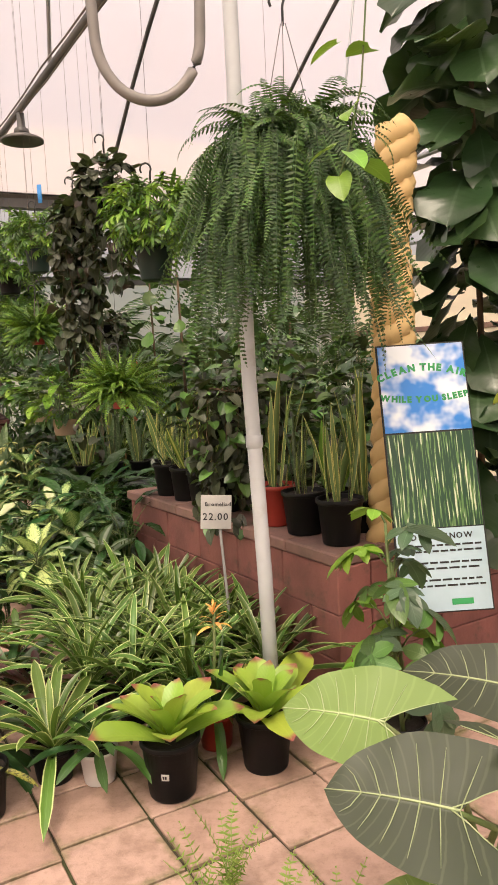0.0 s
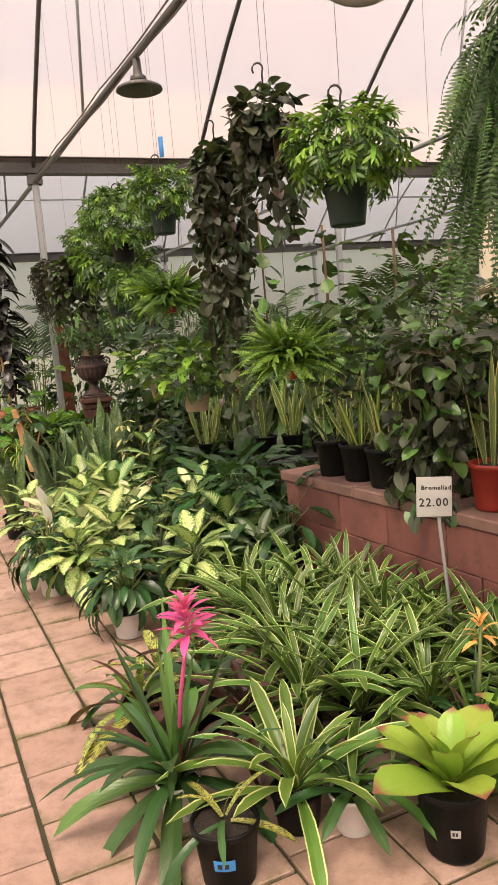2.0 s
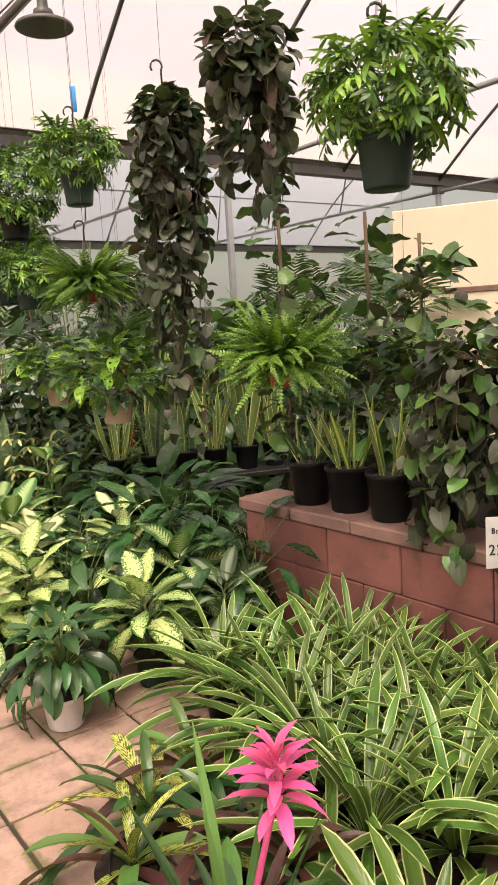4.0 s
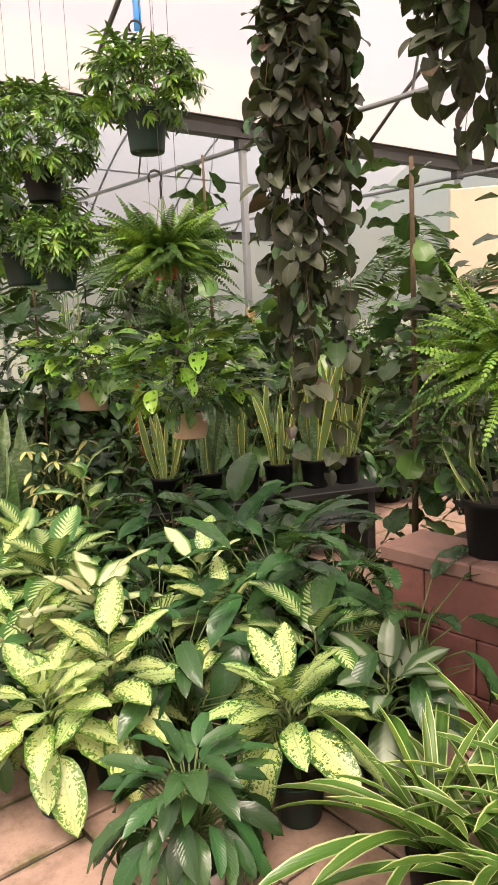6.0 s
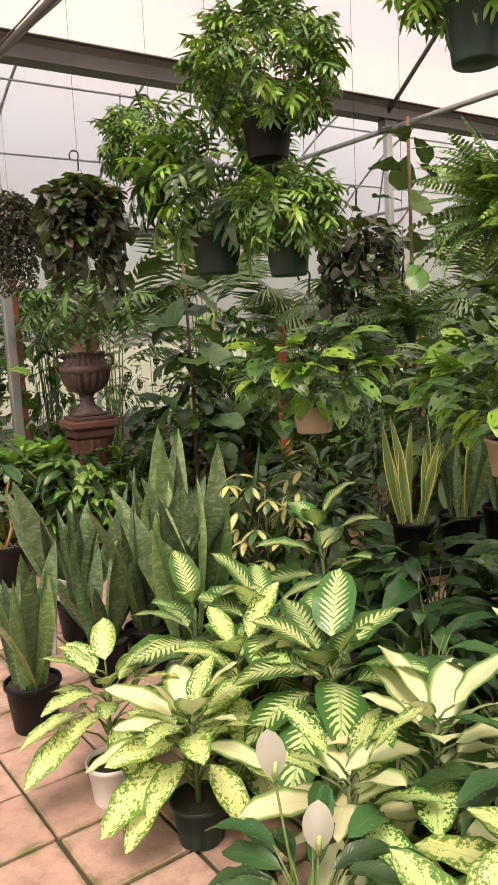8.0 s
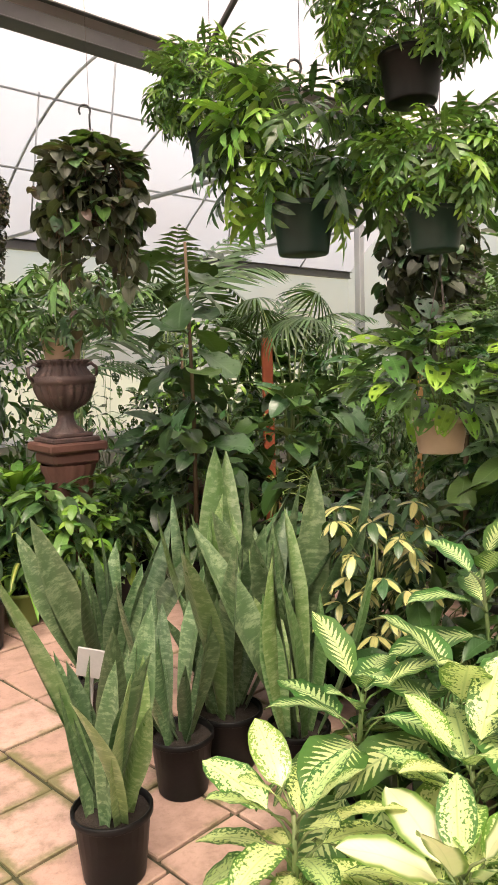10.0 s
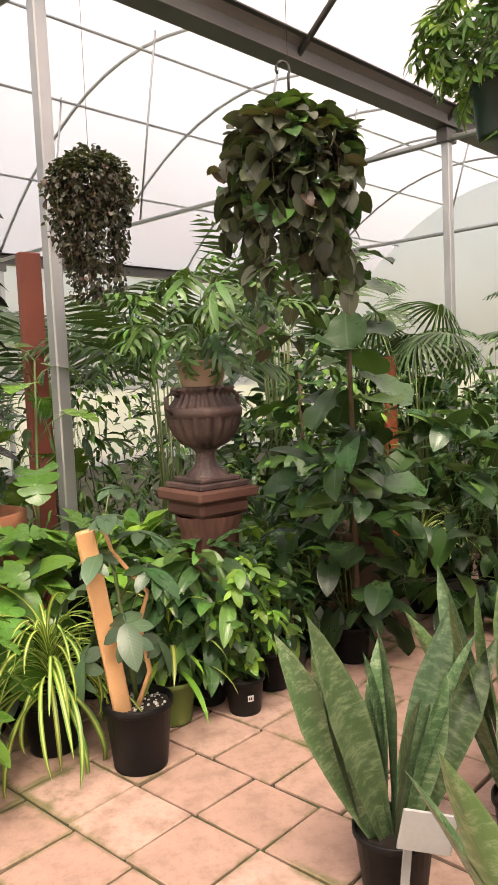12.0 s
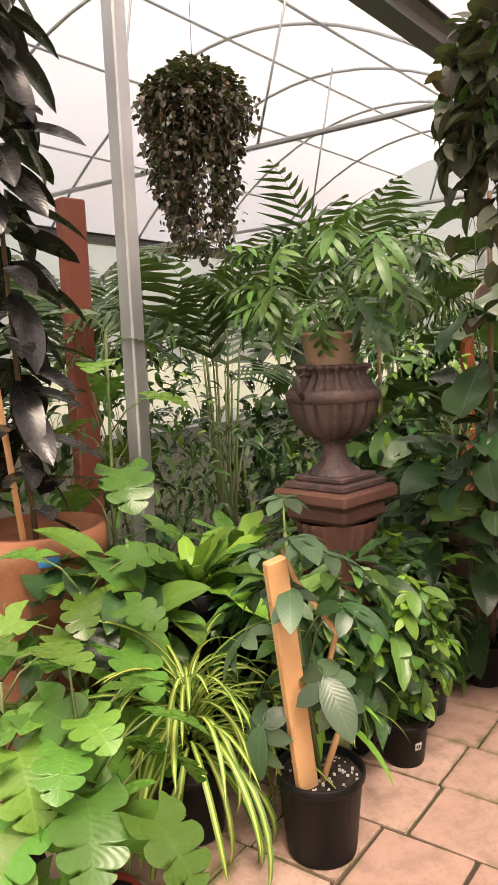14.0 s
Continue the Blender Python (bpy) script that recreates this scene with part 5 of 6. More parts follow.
# ---- leafy pots along the path ----
def dumb_cane(label, loc, pot_spec, key, mats, n, h, s=1.0, stems=1, reach=0.09):
    return cane_plant("dumb_cane", label, "dumb cane", loc, pot_spec, key, mats, int(n * 1.35), h, -34, 62, reach * 1.15, s * 1.12, stems, 0.05, "dumb canes")


def peace_lily(label, loc, pot_spec, n, h, s=1.0, key="lily", flowers=()):
    t = thing("peace_lily", label, "peace lily", loc, "peace lilies", rng.uniform(0, 360) if not flowers else 0)
    z = 0.0
    if pot_spec:
        pot(t, *pot_spec)
        z = pot_spec[1] * 0.9
    a, spots = Acc(), []
    for i in range(n):
        az = i * 137.5 + jit(15)
        q = radians(az)
        f = rng.random()
        d = h * (rng.uniform(0.08, 0.3) + 0.4 * f)
        foot = (-math.sin(q) * d, math.cos(q) * d, z + h * (0.12 + 0.88 * (1 - f) ** 0.8) * rng.uniform(0.85, 1.1))
        a.add(tube([(jit(0.02), jit(0.02), z), (foot[0] * 0.35, foot[1] * 0.35, z + (foot[2] - z) * 0.7), foot], 0.004, 0.0025, 4))
        spots.append(aim(foot, az, 42 - 105 * f + jit(14), jit(25), s * rng.uniform(0.75, 1.1)))
    for x, y, zz in flowers:
        a.add(tube([(0, 0, z), (x * 0.6, y * 0.6, zz * 0.7), (x, y, zz)], 0.004, 0.003, 5))
        part("flower", leaf_mesh("spathe", rng.randrange(3), "l_white"), None, t, m=aim((x, y, zz), 180 + jit(30), 62, jit(10), 1.2))
        part("spadix", Acc().add(tube([(x, y - 0.012, zz + 0.01), (x, y - 0.022, zz + 0.06)], 0.007, 0.005, 8)), M["l_yellow"], t)
    tagged(part("stem", a, M["stem"], t), kind="stuff")
    foliage(t, key, ["l_peace"], spots)
    return t


peace_lily("dark green peace lily in a white pot", (-1.49, 3.57, 0), (0.095, 0.14, PW), 100, 0.32, 0.74)
dumb_cane("speckled dumb cane in a dark green pot", (-1.12, 3.86, 0), (0.09, 0.15, PG), "dieff_s", ["l_spot"], 22, 0.3, 1.0)
dumb_cane("yellow speckled dumb cane in a dark green pot", (-1.89, 4.10, 0), (0.095, 0.15, PG), "dieff_s", ["l_yellow"], 22, 0.32, 0.9)
peace_lily("peace lily with white flowers in a white pot", (-2.2, 4.33, 0), (0.09, 0.14, PW), 95, 0.36, 0.72, "lily", ((-0.05, 0.16, 0.56), (0.02, 0.02, 0.47)))
dumb_cane("cream dumb cane among the pots", (-1.79, 4.72, 0), (0.1, 0.16, PG), "dieff_s", ["l_cream", "l_cream", "l_spot"], 20, 0.33, 1.1)
dumb_cane("yellow speckled dumb cane in a white pot", (-2.72, 5.36, 0), (0.09, 0.15, PW), "dieff_s", ["l_spot", "l_yellow"], 18, 0.34, 0.9)
dumb_cane("cream and yellow dumb cane", (-2.43, 5.1, 0), (0.09, 0.14, PG), "dieff_s", ["l_cream", "l_yellow", "l_spot"], 22, 0.34, 1.0)
dumb_cane("large dumb cane with feathered leaves", (-1.97, 5.2, 0), (0.11, 0.17, PB), "dieff", ["l_dieff"], 18, 0.42, 1.0, 1, 0.13)
dumb_cane("large dumb cane with feathered leaves", (-2.2, 5.62, 0), (0.11, 0.17, PB), "dieff", ["l_dieff", "l_dieff", "l_yellow"], 14, 0.36, 0.85, 1, 0.12)
dumb_cane("tall dumb cane with feathered leaves", (-1.78, 5.95, 0), (0.11, 0.18, PB), "dieff", ["l_dieff"], 12, 0.7, 0.8, 1, 0.09)
peace_lily("broad-leaved peace lily with no flowers", (-1.45, 4.25, 0), (0.1, 0.15, PG), 34, 0.4, 0.95, "lily")
peace_lily("large peace lily with broad leaves", (-1.05, 4.66, 0), (0.12, 0.18, PB), 38, 0.56, 0.85, "lily_big")
giant_lily = peace_lily("peace lily with very large leaves", (-1.1, 5.45, 0), (0.14, 0.2, PB), 9, 0.5, 0.85, "giant")
foliage(giant_lily, "giant", ["l_peace"], rosette(7, 0.42, 30, 72, 0.08, 0.95, 0.8))
dumb_cane("silver streaked plant in a dark pot", (-0.78, 3.98, 0), (0.09, 0.14, PG), "dieff_s", ["l_silver"], 18, 0.28, 1.0)
peace_lily("peace lily among the pots", (-1.5, 4.85, 0), (0.1, 0.15, PG), 30, 0.38, 1.0, "lily")
peace_lily("peace lily among the pots", (-0.5, 5.2, 0), (0.1, 0.15, PB), 24, 0.45, 0.8, "lily_big")
peace_lily("peace lily among the pots", (-1.35, 5.9, 0), (0.1, 0.15, PB), 22, 0.45, 0.8, "lily_big")

# cream blotched umbrella tree
t = thing("umbrella_tree", "dwarf umbrella tree with cream blotched leaflets", "umbrella tree", (-2.02, 6.42, 0))
pot(t, 0.1, 0.17, PB)
a, spots = Acc(), []
for i in range(44):
    q = i * 2.4
    z = 0.3 + i * 0.013 + jit(0.03)
    d = rng.uniform(0.1, 0.22)
    c = (d * math.cos(q), d * math.sin(q), z + 0.06)
    a.add(tube([(0, 0, z * 0.75), c], 0.003, 0.002, 4))
    for k in range(7):
        spots.append(aim(c, k * 51 + jit(8), jit(14) - 12, jit(20), rng.uniform(0.75, 1.05)))
a.add(tube([(0, 0, 0.1), (0, 0, 0.85)], 0.008, 0.005))
tagged(part("stem", a, M["stem"], t), kind="stuff")
foliage(t, "leaflet", ["l_scheff", "l_scheff", "l_deep"], spots, singly=False)

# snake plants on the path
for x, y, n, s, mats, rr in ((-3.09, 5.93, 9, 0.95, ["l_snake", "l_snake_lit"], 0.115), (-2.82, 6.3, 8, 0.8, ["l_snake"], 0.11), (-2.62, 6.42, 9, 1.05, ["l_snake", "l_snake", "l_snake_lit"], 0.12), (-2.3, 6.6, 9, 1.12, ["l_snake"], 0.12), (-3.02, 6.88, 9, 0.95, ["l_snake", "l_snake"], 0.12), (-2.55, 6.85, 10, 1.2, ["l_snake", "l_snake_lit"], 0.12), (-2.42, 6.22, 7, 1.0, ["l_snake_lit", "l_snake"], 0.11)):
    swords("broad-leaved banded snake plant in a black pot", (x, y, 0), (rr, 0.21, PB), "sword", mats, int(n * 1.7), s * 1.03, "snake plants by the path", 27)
sg = thing("blank_sign", "weathered blank grey sign on a short stake", "sign", (-3.13, 6.66, 0))
part("stake", Acc().add(block(-0.012, -0.004, 0.0, 0.012, 0.004, 0.36, 0.002)), M["grey_sign"], sg, m=pose(0, 0, 0, 0, 6, -20), smooth=False)
part("plate", Acc().add(block(-0.07, -0.004, 0.33, 0.07, 0.004, 0.45, 0.003)), M["grey_sign"], sg, m=pose(0.0, -0.012, 0, 8, 10, -20), smooth=False)

# ---- the urn on its pedestal ----
urn = thing("pedestal_urn", "dark fluted garden urn with handles", "urn", (-3.09, 8.66, 1.02), "", 22)
part("foot_plate", Acc().add(block(-0.155, -0.155, 0, 0.155, 0.155, 0.03, 0.006)).add(block(-0.125, -0.125, 0.03, 0.125, 0.125, 0.055, 0.006)), M["urn"], urn, smooth=False)
part("stem", Acc().add(turned([(0.11, 0.055), (0.1, 0.075), (0.065, 0.1), (0.05, 0.14), (0.048, 0.17), (0.06, 0.19), (0.075, 0.2)], 48, 0.03, 16)), M["urn"], urn)
part("bowl", Acc().add(turned([(0.001, 0.2), (0.07, 0.2), (0.12, 0.225), (0.155, 0.27), (0.175, 0.32), (0.182, 0.36)], 108, 0.06, 18)), M["urn"], urn)
part("collar", Acc().add(turned([(0.18, 0.355), (0.196, 0.36), (0.198, 0.395), (0.184, 0.41)], 40)), M["urn"], urn)
part("neck", Acc().add(turned([(0.182, 0.405), (0.165, 0.42), (0.14, 0.455), (0.135, 0.475), (0.15, 0.49), (0.158, 0.5), (0.15, 0.51), (0.12, 0.5), (0.001, 0.49)], 120, 0.055, 24)), M["urn"], urn)
for sx in (-1, 1):
    part("handle", Acc().add(tube([(sx * 0.19, 0, 0.38), (sx * 0.225, 0, 0.41), (sx * 0.225, 0, 0.46), (sx * 0.19, 0, 0.485), (sx * 0.15, 0, 0.47)], 0.012, n=8)), M["urn"], urn)
ped = thing("pedestal", "rust-brown fluted pedestal with a square cap", "pedestal", (-3.09, 8.66, 0), "", 22)
part("cap", Acc().add(block(-0.19, -0.19, 0.962, 0.19, 0.19, 1.02, 0.012)).add(block(-0.155, -0.155, 0.88, 0.155, 0.155, 0.962, 0.02)), M["pedestal"], ped, smooth=False)
part("shaft", Acc().add(turned([(0.17, 0.1), (0.17, 0.14), (0.15, 0.17), (0.145, 0.8), (0.165, 0.84), (0.17, 0.88)], 72, 0.03, 18)), M["pedestal"], ped)
part("plinth", Acc().add(block(-0.22, -0.22, 0.0, 0.22, 0.22, 0.1, 0.01)), M["pedestal"], ped, smooth=False)
up = bushy("swiss_cheese_plant", "split-leaved plant in a tan pot set in the urn", "potted plant", (-3.09, 8.66, 0), 0.34, 1.74, 2.1, 62, "cut_l", ["l_mid", "l_deep", "l_mid"], (0.13, 0.14, "tan_pot"), 1.522, tag=(4.95, "tag", 0.03, 0.035, 0.075), el=(-50, 30))

# ---- pots before the urn ----
cl = cane_plant("climbing_philodendron", "lobed philodendron tied to a pale wooden stake in a black pot", "philodendron", (-3.61, 7.93, 0), (0.14, 0.28, PB, "perlite"), "arrow", ["l_shef2", "l_shef2", "l_deep"], 14, 0.74, -65, 10, 0.2, 0.9, 1, turn=0)
part("stake", Acc().add(block(-0.036, -0.016, 0.2, 0.036, 0.016, 1.02, 0.006)), M["wood"], cl, m=pose(-0.03, -0.02, 0, 3, -9, 10), smooth=False)
part("root", Acc().add(tube([(-0.02, -0.03, 0.22), (0.05, -0.04, 0.4), (0.02, -0.03, 0.6), (0.06, -0.03, 0.72), (-0.07, -0.02, 0.9), (-0.1, 0.0, 1.0)], 0.012, 0.008, 7)), M["wood"], cl)
bushy("bright_climber", "small bright green plant on a stake in a black pot", "potted plant", (-3.065, 8.24, 0), 0.16, 0.22, 0.72, 60, "arrow_s", ["l_bright", "l_bright", "l_mid"], (0.095, 0.17, PB), 0.0, el=(-50, 20), tag=(4.75, "tag", 0.03, 0.03, 0.09))
t = thing("dracaena", "yellow-striped strap-leaved plant in an olive green pot", "dracaena", (-3.4, 8.28, 0))
pot(t, 0.11, 0.2, "olive_pot")
foliage(t, "drac", ["l_spider", "l_bright"], rosette(40, 0.22, 5, 85, 0.02, 1.1, 0.8, zrise=0.3))
t = thing("spider_plant", "arching yellow-striped spider plant in a black pot", "spider plant", (-3.94, 8.22, 0))
pot(t, 0.13, 0.24, PB)
foliage(t, "ribbon", ["l_spider"], rosette(135, 0.26, 22, 88, 0.05, 1.2, 0.85, zrise=0.22), singly=True)


def monstera(loc, pot_spec, n, h, s, label, group="monsteras"):
    return cane_plant("monstera", label, "monstera", loc, pot_spec, "monst", ["l_monst"], n, h, -38, 8, 0.26, s, 1, 0.05, group)


m_ = monstera((-4.33, 7.82, 0), (0.095, 0.17, "red_pot"), 16, 0.5, 0.76, "young monstera in an orange-red pot")
foliage(m_, "monst_whole", ["l_monst"], rosette(14, 0.26, -35, 45, 0.17, 0.95, 0.8, zrise=0.2))
monstera((-4.55, 8.05, 0), (0.1, 0.18, PB), 18, 0.6, 0.86, "monstera with split leaves in a black pot")
monstera((-3.95, 9.12, 0), (0.14, 0.24, PB), 14, 1.5, 0.95, "tall monstera climbing by the steel post")
for x, y, lab in ((-2.74, 8.52, "small leafy plant in a dark green pot"), (-2.48, 8.8, "leafy plant in a dark green pot")):
    cane_plant("leafy_pot", lab, "potted plant", (x, y, 0), (0.1, 0.16, PG), "lily", ["l_mid", "l_bright"], 16, 0.5, -40, 45, 0.1, 1.1, 1)
bl = thing("stoneware_pot", "large round grey-brown stoneware pot", "pot", (-2.0, 9.2, 0))
part("body", Acc().add(turned([(0.001, 0), (0.15, 0), (0.2, 0.1), (0.25, 0.28), (0.25, 0.42), (0.21, 0.52), (0.2, 0.54), (0.001, 0.53)], 40)), M["brown_glaze"], bl)
part("rim", Acc().add(turned([(0.198, 0.535), (0.225, 0.565), (0.228, 0.595), (0.215, 0.605), (0.19, 0.6), (0.18, 0.54)], 40)), M["brown_glaze"], bl)
cane_plant("dark_leafy_plant", "bushy plant with large dark leaves growing in the stoneware pot", "plant", (-2.0, 9.2, 0.5), None, "lily_big", ["l_deep", "l_fiddle"], 18, 0.7, -20, 50, 0.2, 0.9, 2)
for x, y in ((-1.53, 9.2), (-1.2, 9.35)):
    t = thing("dracaena", "yellow-striped dracaena in a black pot", "dracaena", (x, y, 0), "striped dracaenas")
    pot(t, 0.12, 0.22, PB)
    part("cane", Acc().add(tube([(0, 0, 0.15), (0.01, 0, 0.45)], 0.014, 0.012)), M["wood"], t)
    foliage(t, "drac", ["l_yellow", "l_spider"], rosette(34, 0.42, 0, 85, 0.01, 0.95, 0.7, zrise=0.12))
t = thing("red_stake", "red-brown wooden stake among the plants", "stake", (-1.42, 9.78, 0))
part("board", Acc().add(block(-0.045, -0.02, 0.0, 0.045, 0.02, 1.68, 0.006)), M["red_wood"], t, smooth=False)
t = thing("orange_stake", "pale orange wooden stake among the plants", "stake", (-0.2, 9.47, 0))
part("board", Acc().add(block(-0.042, -0.012, 0.0, 0.042, 0.012, 1.76, 0.012)), M["wood"], t, smooth=False)
t = thing("wooden_post", "weathered red-brown timber post", "post", (-3.86, 9.95, 0), "", 20)
part("timber", Acc().add(block(-0.07, -0.04, 0.0, 0.07, 0.04, 2.42, 0.008)), M["rust_post"], t, smooth=False)

for x, y, r, z1, key, mats in ((-3.2, 8.42, 0.22, 0.78, "lily", ["l_deep", "l_mid"]), (-2.85, 8.46, 0.2, 0.72, "small", ["l_deep", "l_mid"]), (-3.42, 8.52, 0.22, 0.74, "lily", ["l_deep", "l_mid"]), (-2.33, 8.62, 0.34, 1.25, "monst_whole", ["l_deep", "l_fiddle"]), (-4.12, 8.62, 0.3, 0.9, "monst_whole", ["l_monst", "l_deep"])):
    bushy("leafy_shrub", "dense leafy shrub in a black pot beside the pedestal", "shrub", (x, y, 0), r, 0.2, z1, 190 if key != "monst_whole" else 90, key, mats, (0.11, 0.2, PB), 0.0, el=(-55, 25), group="shrubs by the pedestal")
monstera((-4.22, 8.5, 0), (0.1, 0.18, PB), 14, 0.6, 0.85, "monstera with split leaves before the terracotta pot")

# rubber plant
t = thing("rubber_plant", "tall rubber plant with glossy near-black leaves in terracotta", "rubber plant", (-4.27, 9.08, 0))
part("pot", Acc().add(turned([(0.001, 0), (0.21, 0), (0.22, 0.04), (0.265, 0.7), (0.28, 0.8), (0.29, 0.83), (0.29, 0.92), (0.262, 0.925), (0.25, 0.86), (0.001, 0.84)], 36)), M["terracotta"], t)
part("price_tag", Acc().add(block(-0.04, -0.002, -0.018, 0.04, 0.002, 0.018, 0.001)), M["blue_tag"], t, m=pose(0.0, -0.296, 0.84, 0, 0, 0))
part("stake", Acc().add(block(-0.012, -0.012, 0.8, 0.012, 0.012, 1.75, 0.002)), M["wood"], t, m=pose(0.02, -0.03, 0, 0, -5, 0))
part("trunk", Acc().add(tube([(0, 0, 0.8), (-0.03, 0.02, 1.8), (-0.06, 0.02, 3.1)], 0.014, 0.008)), M["brown_stem"], t)
for i in range(92):
    q = i * 2.4 + jit(0.3)
    z = 1.2 + i * 0.0215
    part("leaf", leaf_mesh("rubber", rng.randrange(5), "l_rubber"), None, t, m=aim((-0.03 + 0.02 * math.cos(q), 0.02 + 0.02 * math.sin(q), z), math.degrees(q) - 90, rng.uniform(-50, 5), jit(30), rng.uniform(0.85, 1.2)))
for i in range(8):
    q = i * 2.4
    part("leaf", leaf_mesh("rubber", i % 5, "l_rubber"), None, t, m=aim((0.05 * math.cos(q), 0.05 * math.sin(q), 0.95 + 0.03 * i), math.degrees(q) - 90, rng.uniform(-30, 30), jit(20), 0.8))
# filler among the big pots
for x, y, k in ((-1.58, 4.5, 0), (-1.22, 4.5, 1), (-1.62, 5.25, 0), (-2.02, 4.62, 2), (-2.4, 5.75, 3), (-1.5, 5.6, 0), (-2.25, 5.35, 1), (-0.75, 4.35, 0), (-1.3, 4.95, 2), (-2.05, 5.9, 0), (-0.9, 5.05, 0), (-1.7, 4.2, 1), (-0.95, 4.2, 3)):
    if k == 0:
        peace_lily("dense peace lily among the pots", (x, y, 0), (0.1, 0.15, PB), 34, 0.42, 0.95, "lily")
    elif k == 1:
        dumb_cane("speckled dumb cane among the pots", (x, y, 0), (0.09, 0.15, PG), "dieff_s", ["l_spot", "l_yellow"], 18, 0.36, 1.0)
    elif k == 2:
        dumb_cane("pale dumb cane among the pots", (x, y, 0), (0.09, 0.15, PG), "dieff_s", ["l_cream", "l_spot"], 18, 0.36, 1.0)
    else:
        dumb_cane("feathered dumb cane among the pots", (x, y, 0), (0.1, 0.15, PB), "dieff", ["l_dieff"], 14, 0.4, 0.8)
variants("nest", 4, L=0.45, W=0.11, kind="strap", bend=0.8, fold=0.25, nl=10, nw=2, wave=0.08)
for x, y, z in ((-3.7, 8.78, 0.0), (-3.42, 8.98, 0.0)):
    t = thing("nest_fern", "bright wavy-leaved bird's nest fern in a grey pot", "fern", (x, y, z), "nest ferns")
    pot(t, 0.16, 0.66, PB)
    foliage(t, "nest", ["l_bright", "l_monst"], rosette(26, 0.63, 15, 80, 0.03, 1.0, 0.7))
for x, y, s_ in ((-2.9, 8.62, 0.8), (-2.62, 9.05, 1.0)):
    cane_plant("leafy_pot", "leafy green plant in a black pot before the pedestal", "potted plant", (x, y, 0), (0.1, 0.18, PB), rng.choice(("lily", "arrow")), ["l_mid", "l_bright", "l_deep"], 22, 0.66, -45, 40, 0.13, s_, 1, group="leafy pots")

# ---- greenery behind ----
for x, y, z, n, ln in ((-3.0, 10.1, 1.75, 11, 1.0), (-2.1, 10.3, 2.0, 11, 1.15), (-3.7, 10.8, 1.8, 9, 1.0), (-1.1, 10.9, 1.7, 9, 0.95), (-4.5, 10.5, 1.5, 9, 0.9), (0.6, 9.8, 1.8, 10, 1.0), (1.6, 8.4, 1.8, 10, 1.0), (1.3, 10.9, 2.0, 10, 1.1), (2.4, 9.8, 2.0, 9, 1.1)):
    palm("palm", "feathery palm with arching fronds and broad leaflets", (x, y, 0), n, ln, z, "l_palm", (25, 82), 15, 0.8, 0.05)


def fan_palm(label, loc, z, n, r):
    t = thing("fan_palm", label, "palm", loc, "fan palms")
    pot(t, 0.15, 0.26, PB)
    st, acc = Acc(), Acc()
    for i in range(n):
        az = i * 137.5 + jit(20)
        q = radians(az)
        c = (-math.sin(q) * 0.3, math.cos(q) * 0.3, z * rng.uniform(0.75, 1.0))
        st.add(tube([(jit(0.03), jit(0.03), 0.2), (c[0] * 0.3, c[1] * 0.3, c[2] * 0.7), c], 0.009, 0.005, 5))
        tilt = aim(c, az, rng.uniform(-35, 5), jit(15))
        for k in range(23):
            acc.add(blade(r * rng.uniform(0.85, 1.05), 0.03, "lance", 0.9, 0.3, 5, 1), tilt @ pose(0, 0, 0, 0, 0, (k - 11) * 11))
    tagged(part("stalk", st, M["stem"], t), kind="stuff")
    tagged(part("foliage", acc, M["l_palm"], t), kind="stuff")


fan_palm("fan palm with drooping fingered leaves in a black pot", (-1.22, 9.75, 0), 2.2, 9, 0.4)
fan_palm("fan palm with drooping fingered leaves in a black pot", (0.1, 9.0, 0), 1.9, 8, 0.38)
# variegated snake plants on a low bench behind the hanging pots
bench = thing("plant_bench", "low dark nursery bench under the hanging plants", "bench", (-0.75, 6.35, 0), "", 10)
part("top", Acc().add(block(-0.8, -0.2, 0.46, 0.8, 0.2, 0.5, 0.005)), M["hook"], bench, smooth=False)
for bx in (-0.72, 0.72):
    part("leg", Acc().add(block(bx - 0.03, -0.17, 0.0, bx + 0.03, 0.17, 0.457, 0.004)), M["hook"], bench, smooth=False)
for bx, h_, mats in ((-0.62, 0.8, ["l_snake_yel"]), (-0.36, 0.95, ["l_snake_yel", "l_snake"]), (-0.1, 0.8, ["l_snake", "l_snake_yel"]), (0.14, 1.0, ["l_snake_yel"]), (0.4, 1.35, ["l_snake_yel", "l_snake"]), (0.64, 1.1, ["l_snake_yel"])):
    p = bench.matrix_basis @ Vector((bx, jit(0.04), 0.501))
    swords("tall variegated snake plant in a black pot on the bench", tuple(p), (0.1, 0.19, PB), "sword_v", mats, 14, h_, "snake plants on the bench", 16)
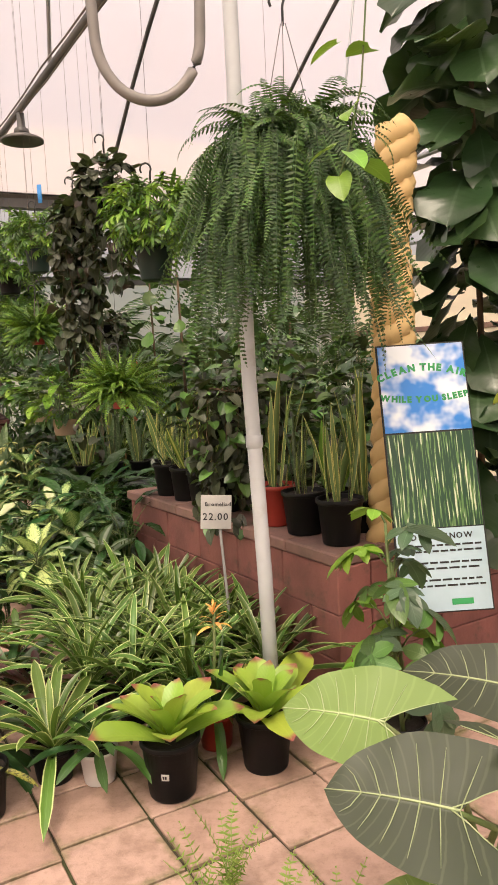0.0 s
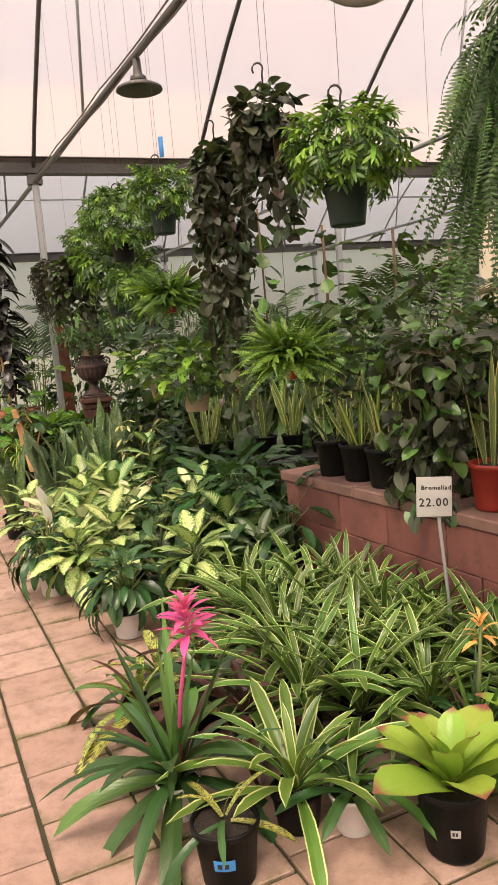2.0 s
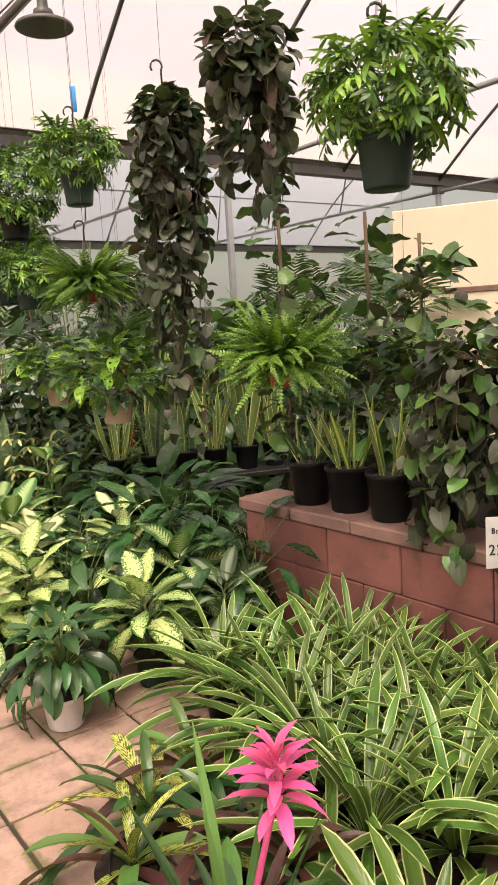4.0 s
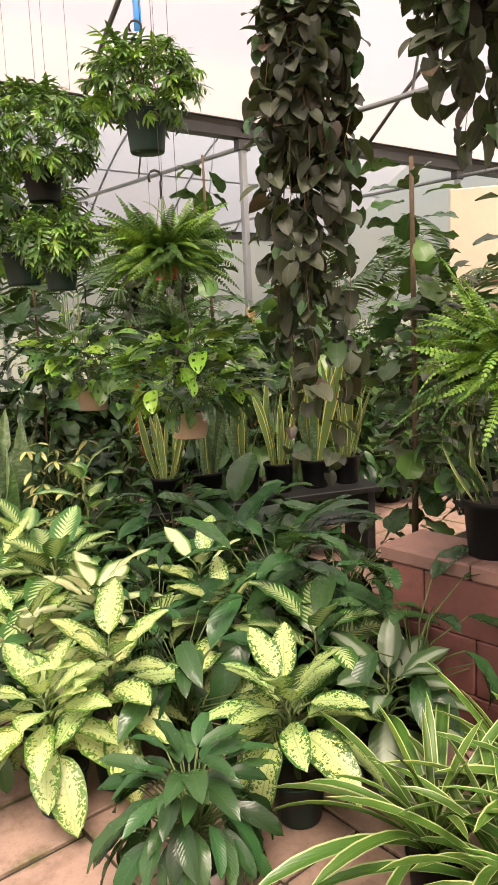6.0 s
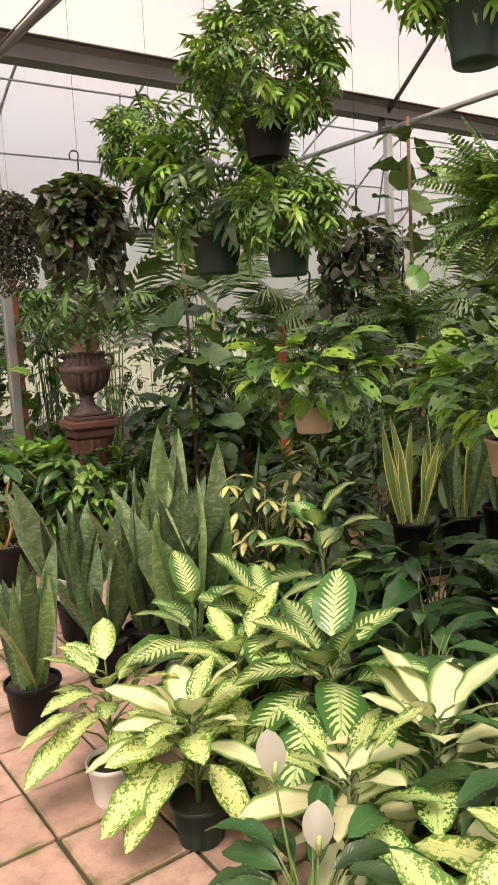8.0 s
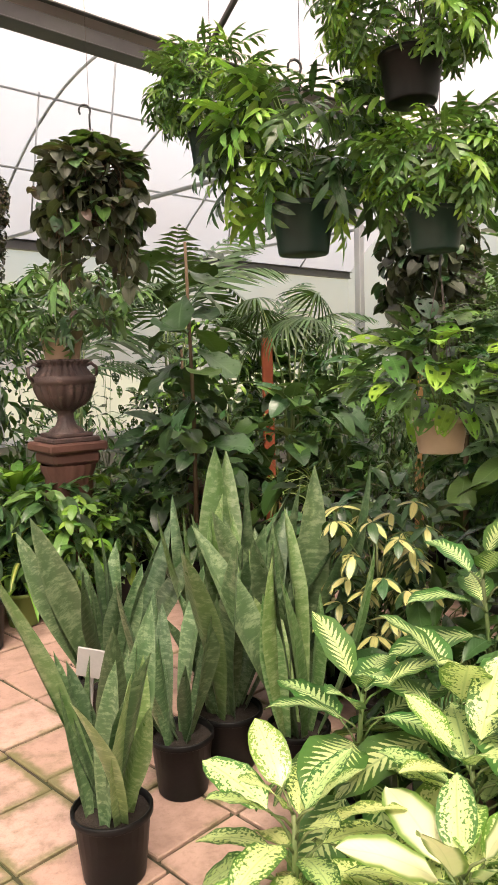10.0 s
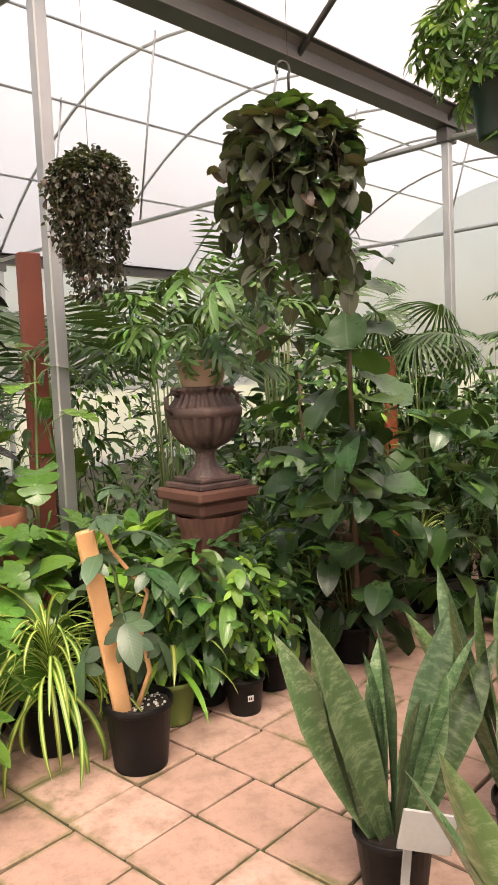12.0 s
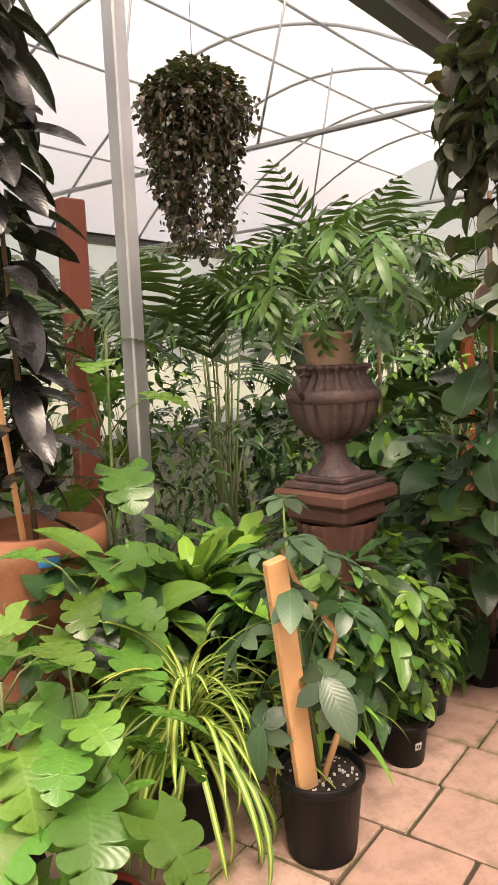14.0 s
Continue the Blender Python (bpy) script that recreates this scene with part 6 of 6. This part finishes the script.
for x, y, h, n, ls in ((-2.3, 8.6, 2.25, 40, 0.9), (-2.15, 9.7, 1.6, 30, 0.9), (-0.25, 5.0, 2.3, 60, 0.5), (0.2, 4.75, 2.2, 60, 0.5), (0.6, 5.0, 2.1, 60, 0.5), (-0.85, 7.7, 2.9, 44, 0.7)):
    t = thing("leafy_fig", "upright fig with broad green leaves", "fig tree", (x, y, 0), "broad-leaved figs")
    part("trunk", Acc().add(tube([(0, 0, 0), (0.02, 0.02, h * 0.5), (0, 0, h)], 0.018, 0.01)), M["brown_stem"], t)
    for i in range(n):
        q = i * 2.4 + jit(0.4)
        z = h * (0.14 + 0.86 * i / n)
        part("leaf", leaf_mesh("fig", rng.randrange(4), rng.choice(["l_fiddle", "l_deep", "l_mid"])), None, t, m=aim((0.05 * math.cos(q), 0.05 * math.sin(q), z), math.degrees(q) - 90, rng.uniform(-40, 30), jit(25), ls * rng.uniform(0.8, 1.2)))
SHRUB = [("heart_mid", ["l_mid", "l_deep"]), ("small", ["l_mid", "l_deep", "l_bright"]), ("finger", ["l_mid", "l_deep"]), ("adans", ["l_mid", "l_deep"]), ("lily", ["l_peace", "l_mid"]), ("monst_whole", ["l_deep", "l_mid"])]
spotlist = []
for i in range(9):
    for j in range(4):
        a = -1.2 + i * 0.75 + jit(0.2)
        s = 1.3 - j * 0.75 + jit(0.2)
        spotlist.append((a, s))
for i in range(7):
    for j in range(3):
        spotlist.append((2.0 + i * 0.5 + jit(0.2), 2.3 + j * 0.6 + jit(0.15)))
for a, s in spotlist:
    x, y, _ = at(a, s)
    if (Vector((x, y)) - Vector((-3.07, 8.68))).length < 0.7 or y < 6.6:
        continue
    if x < -1.6 and y < 9.35:
        continue
    key, mats = rng.choice(SHRUB)
    big = key in ("lily", "adans", "monst_whole")
    bushy("background_shrub", "dense green foliage plant in a black pot", "shrub", (x, y, 0), rng.uniform(0.35, 0.5), 0.1, rng.uniform(1.15, 1.95), 210 if big else 480, key, mats, (0.14, 0.24, PB), 0.0, group="background shrubs", el=(-60, 30))

for x, y, z1 in ((-1.7, 6.55, 0.72), (-1.36, 6.08, 0.62), (-2.0, 6.95, 0.8), (-0.85, 5.95, 0.6), (-1.62, 7.05, 0.85)):
    bushy("leafy_shrub", "low dark leafy plant in a black pot under the hanging pots", "shrub", (x, y, 0), 0.26, 0.16, z1, 110, "lily", ["l_deep", "l_peace", "l_mid"], (0.12, 0.2, PB), 0.0, el=(-45, 45), group="low shrubs under the baskets")
pn = thing("yellow_partition", "pale yellow painted partition wall behind the plants", "partition", (2.4, 8.05, 0), "", -29, "structure")
part("panel", Acc().add(block(-0.95, -0.03, -0.03, 0.95, 0.03, 2.75, 0.01)), M["yellow_panel"], pn, smooth=False)
part("rail", Acc().add(block(-0.97, -0.045, 1.85, 0.97, 0.045, 1.91, 0.006)), M["cap"], pn, smooth=False)
# blade edge of green at the foot of the big vine and the peace lilies in front of the planter end
for x, y, s_ in ((-0.78, 4.55, 1.0), (-0.95, 4.9, 1.1), (-0.62, 4.12, 0.7)):
    peace_lily("large peace lily with broad glossy leaves", (x, y, 0), (0.12, 0.18, PB), 26, 0.55, 0.8 * s_, "lily_big")

# ---- paving, laid in columns ----
PU, PN, PITCH = Vector((-0.5, 0.8660254, 0)), Vector((0.8660254, 0.5, 0)), 0.322
paving = thing("pavement", "square pinkish concrete pavers with mossy joints", "paving", (0, 0, 0), kind="structure")
PAVER = []
for i in range(4):
    g = 0.1562 - i * 0.0011
    PAVER.append(Acc().add(block(-g, -g, -0.04, g, g, 0.0, 0.004)).mesh("paver", False))
    PAVER[-1].materials.append(M["paver"])
rest = Acc()
prng = random.Random(3)
for ci in range(-16, 22):
    shift = prng.uniform(0, PITCH)
    for ri in range(-10, 38):
        d, w = ri * PITCH + shift, ci * PITCH + 0.245
        p = PU * d + PN * w
        m = pose(p.x, p.y, prng.uniform(-0.004, 0.0), prng.uniform(-0.7, 0.7), prng.uniform(-0.7, 0.7), -30 + 60 + prng.choice((0, 90, 180, 270)) + prng.uniform(-0.9, 0.9))
        if -0.85 < w < 1.7 and 0.5 < d < 9.2:
            part("paver", prng.choice(PAVER), None, paving, m=m)
        elif -4 < w < 5 and -2.5 < d < 11:
            rest.add(block(-0.157, -0.157, -0.04, 0.157, 0.157, 0.0, 0.004), m)
tagged(part("paver_field", rest, M["paver"], paving, smooth=False), kind="stuff")
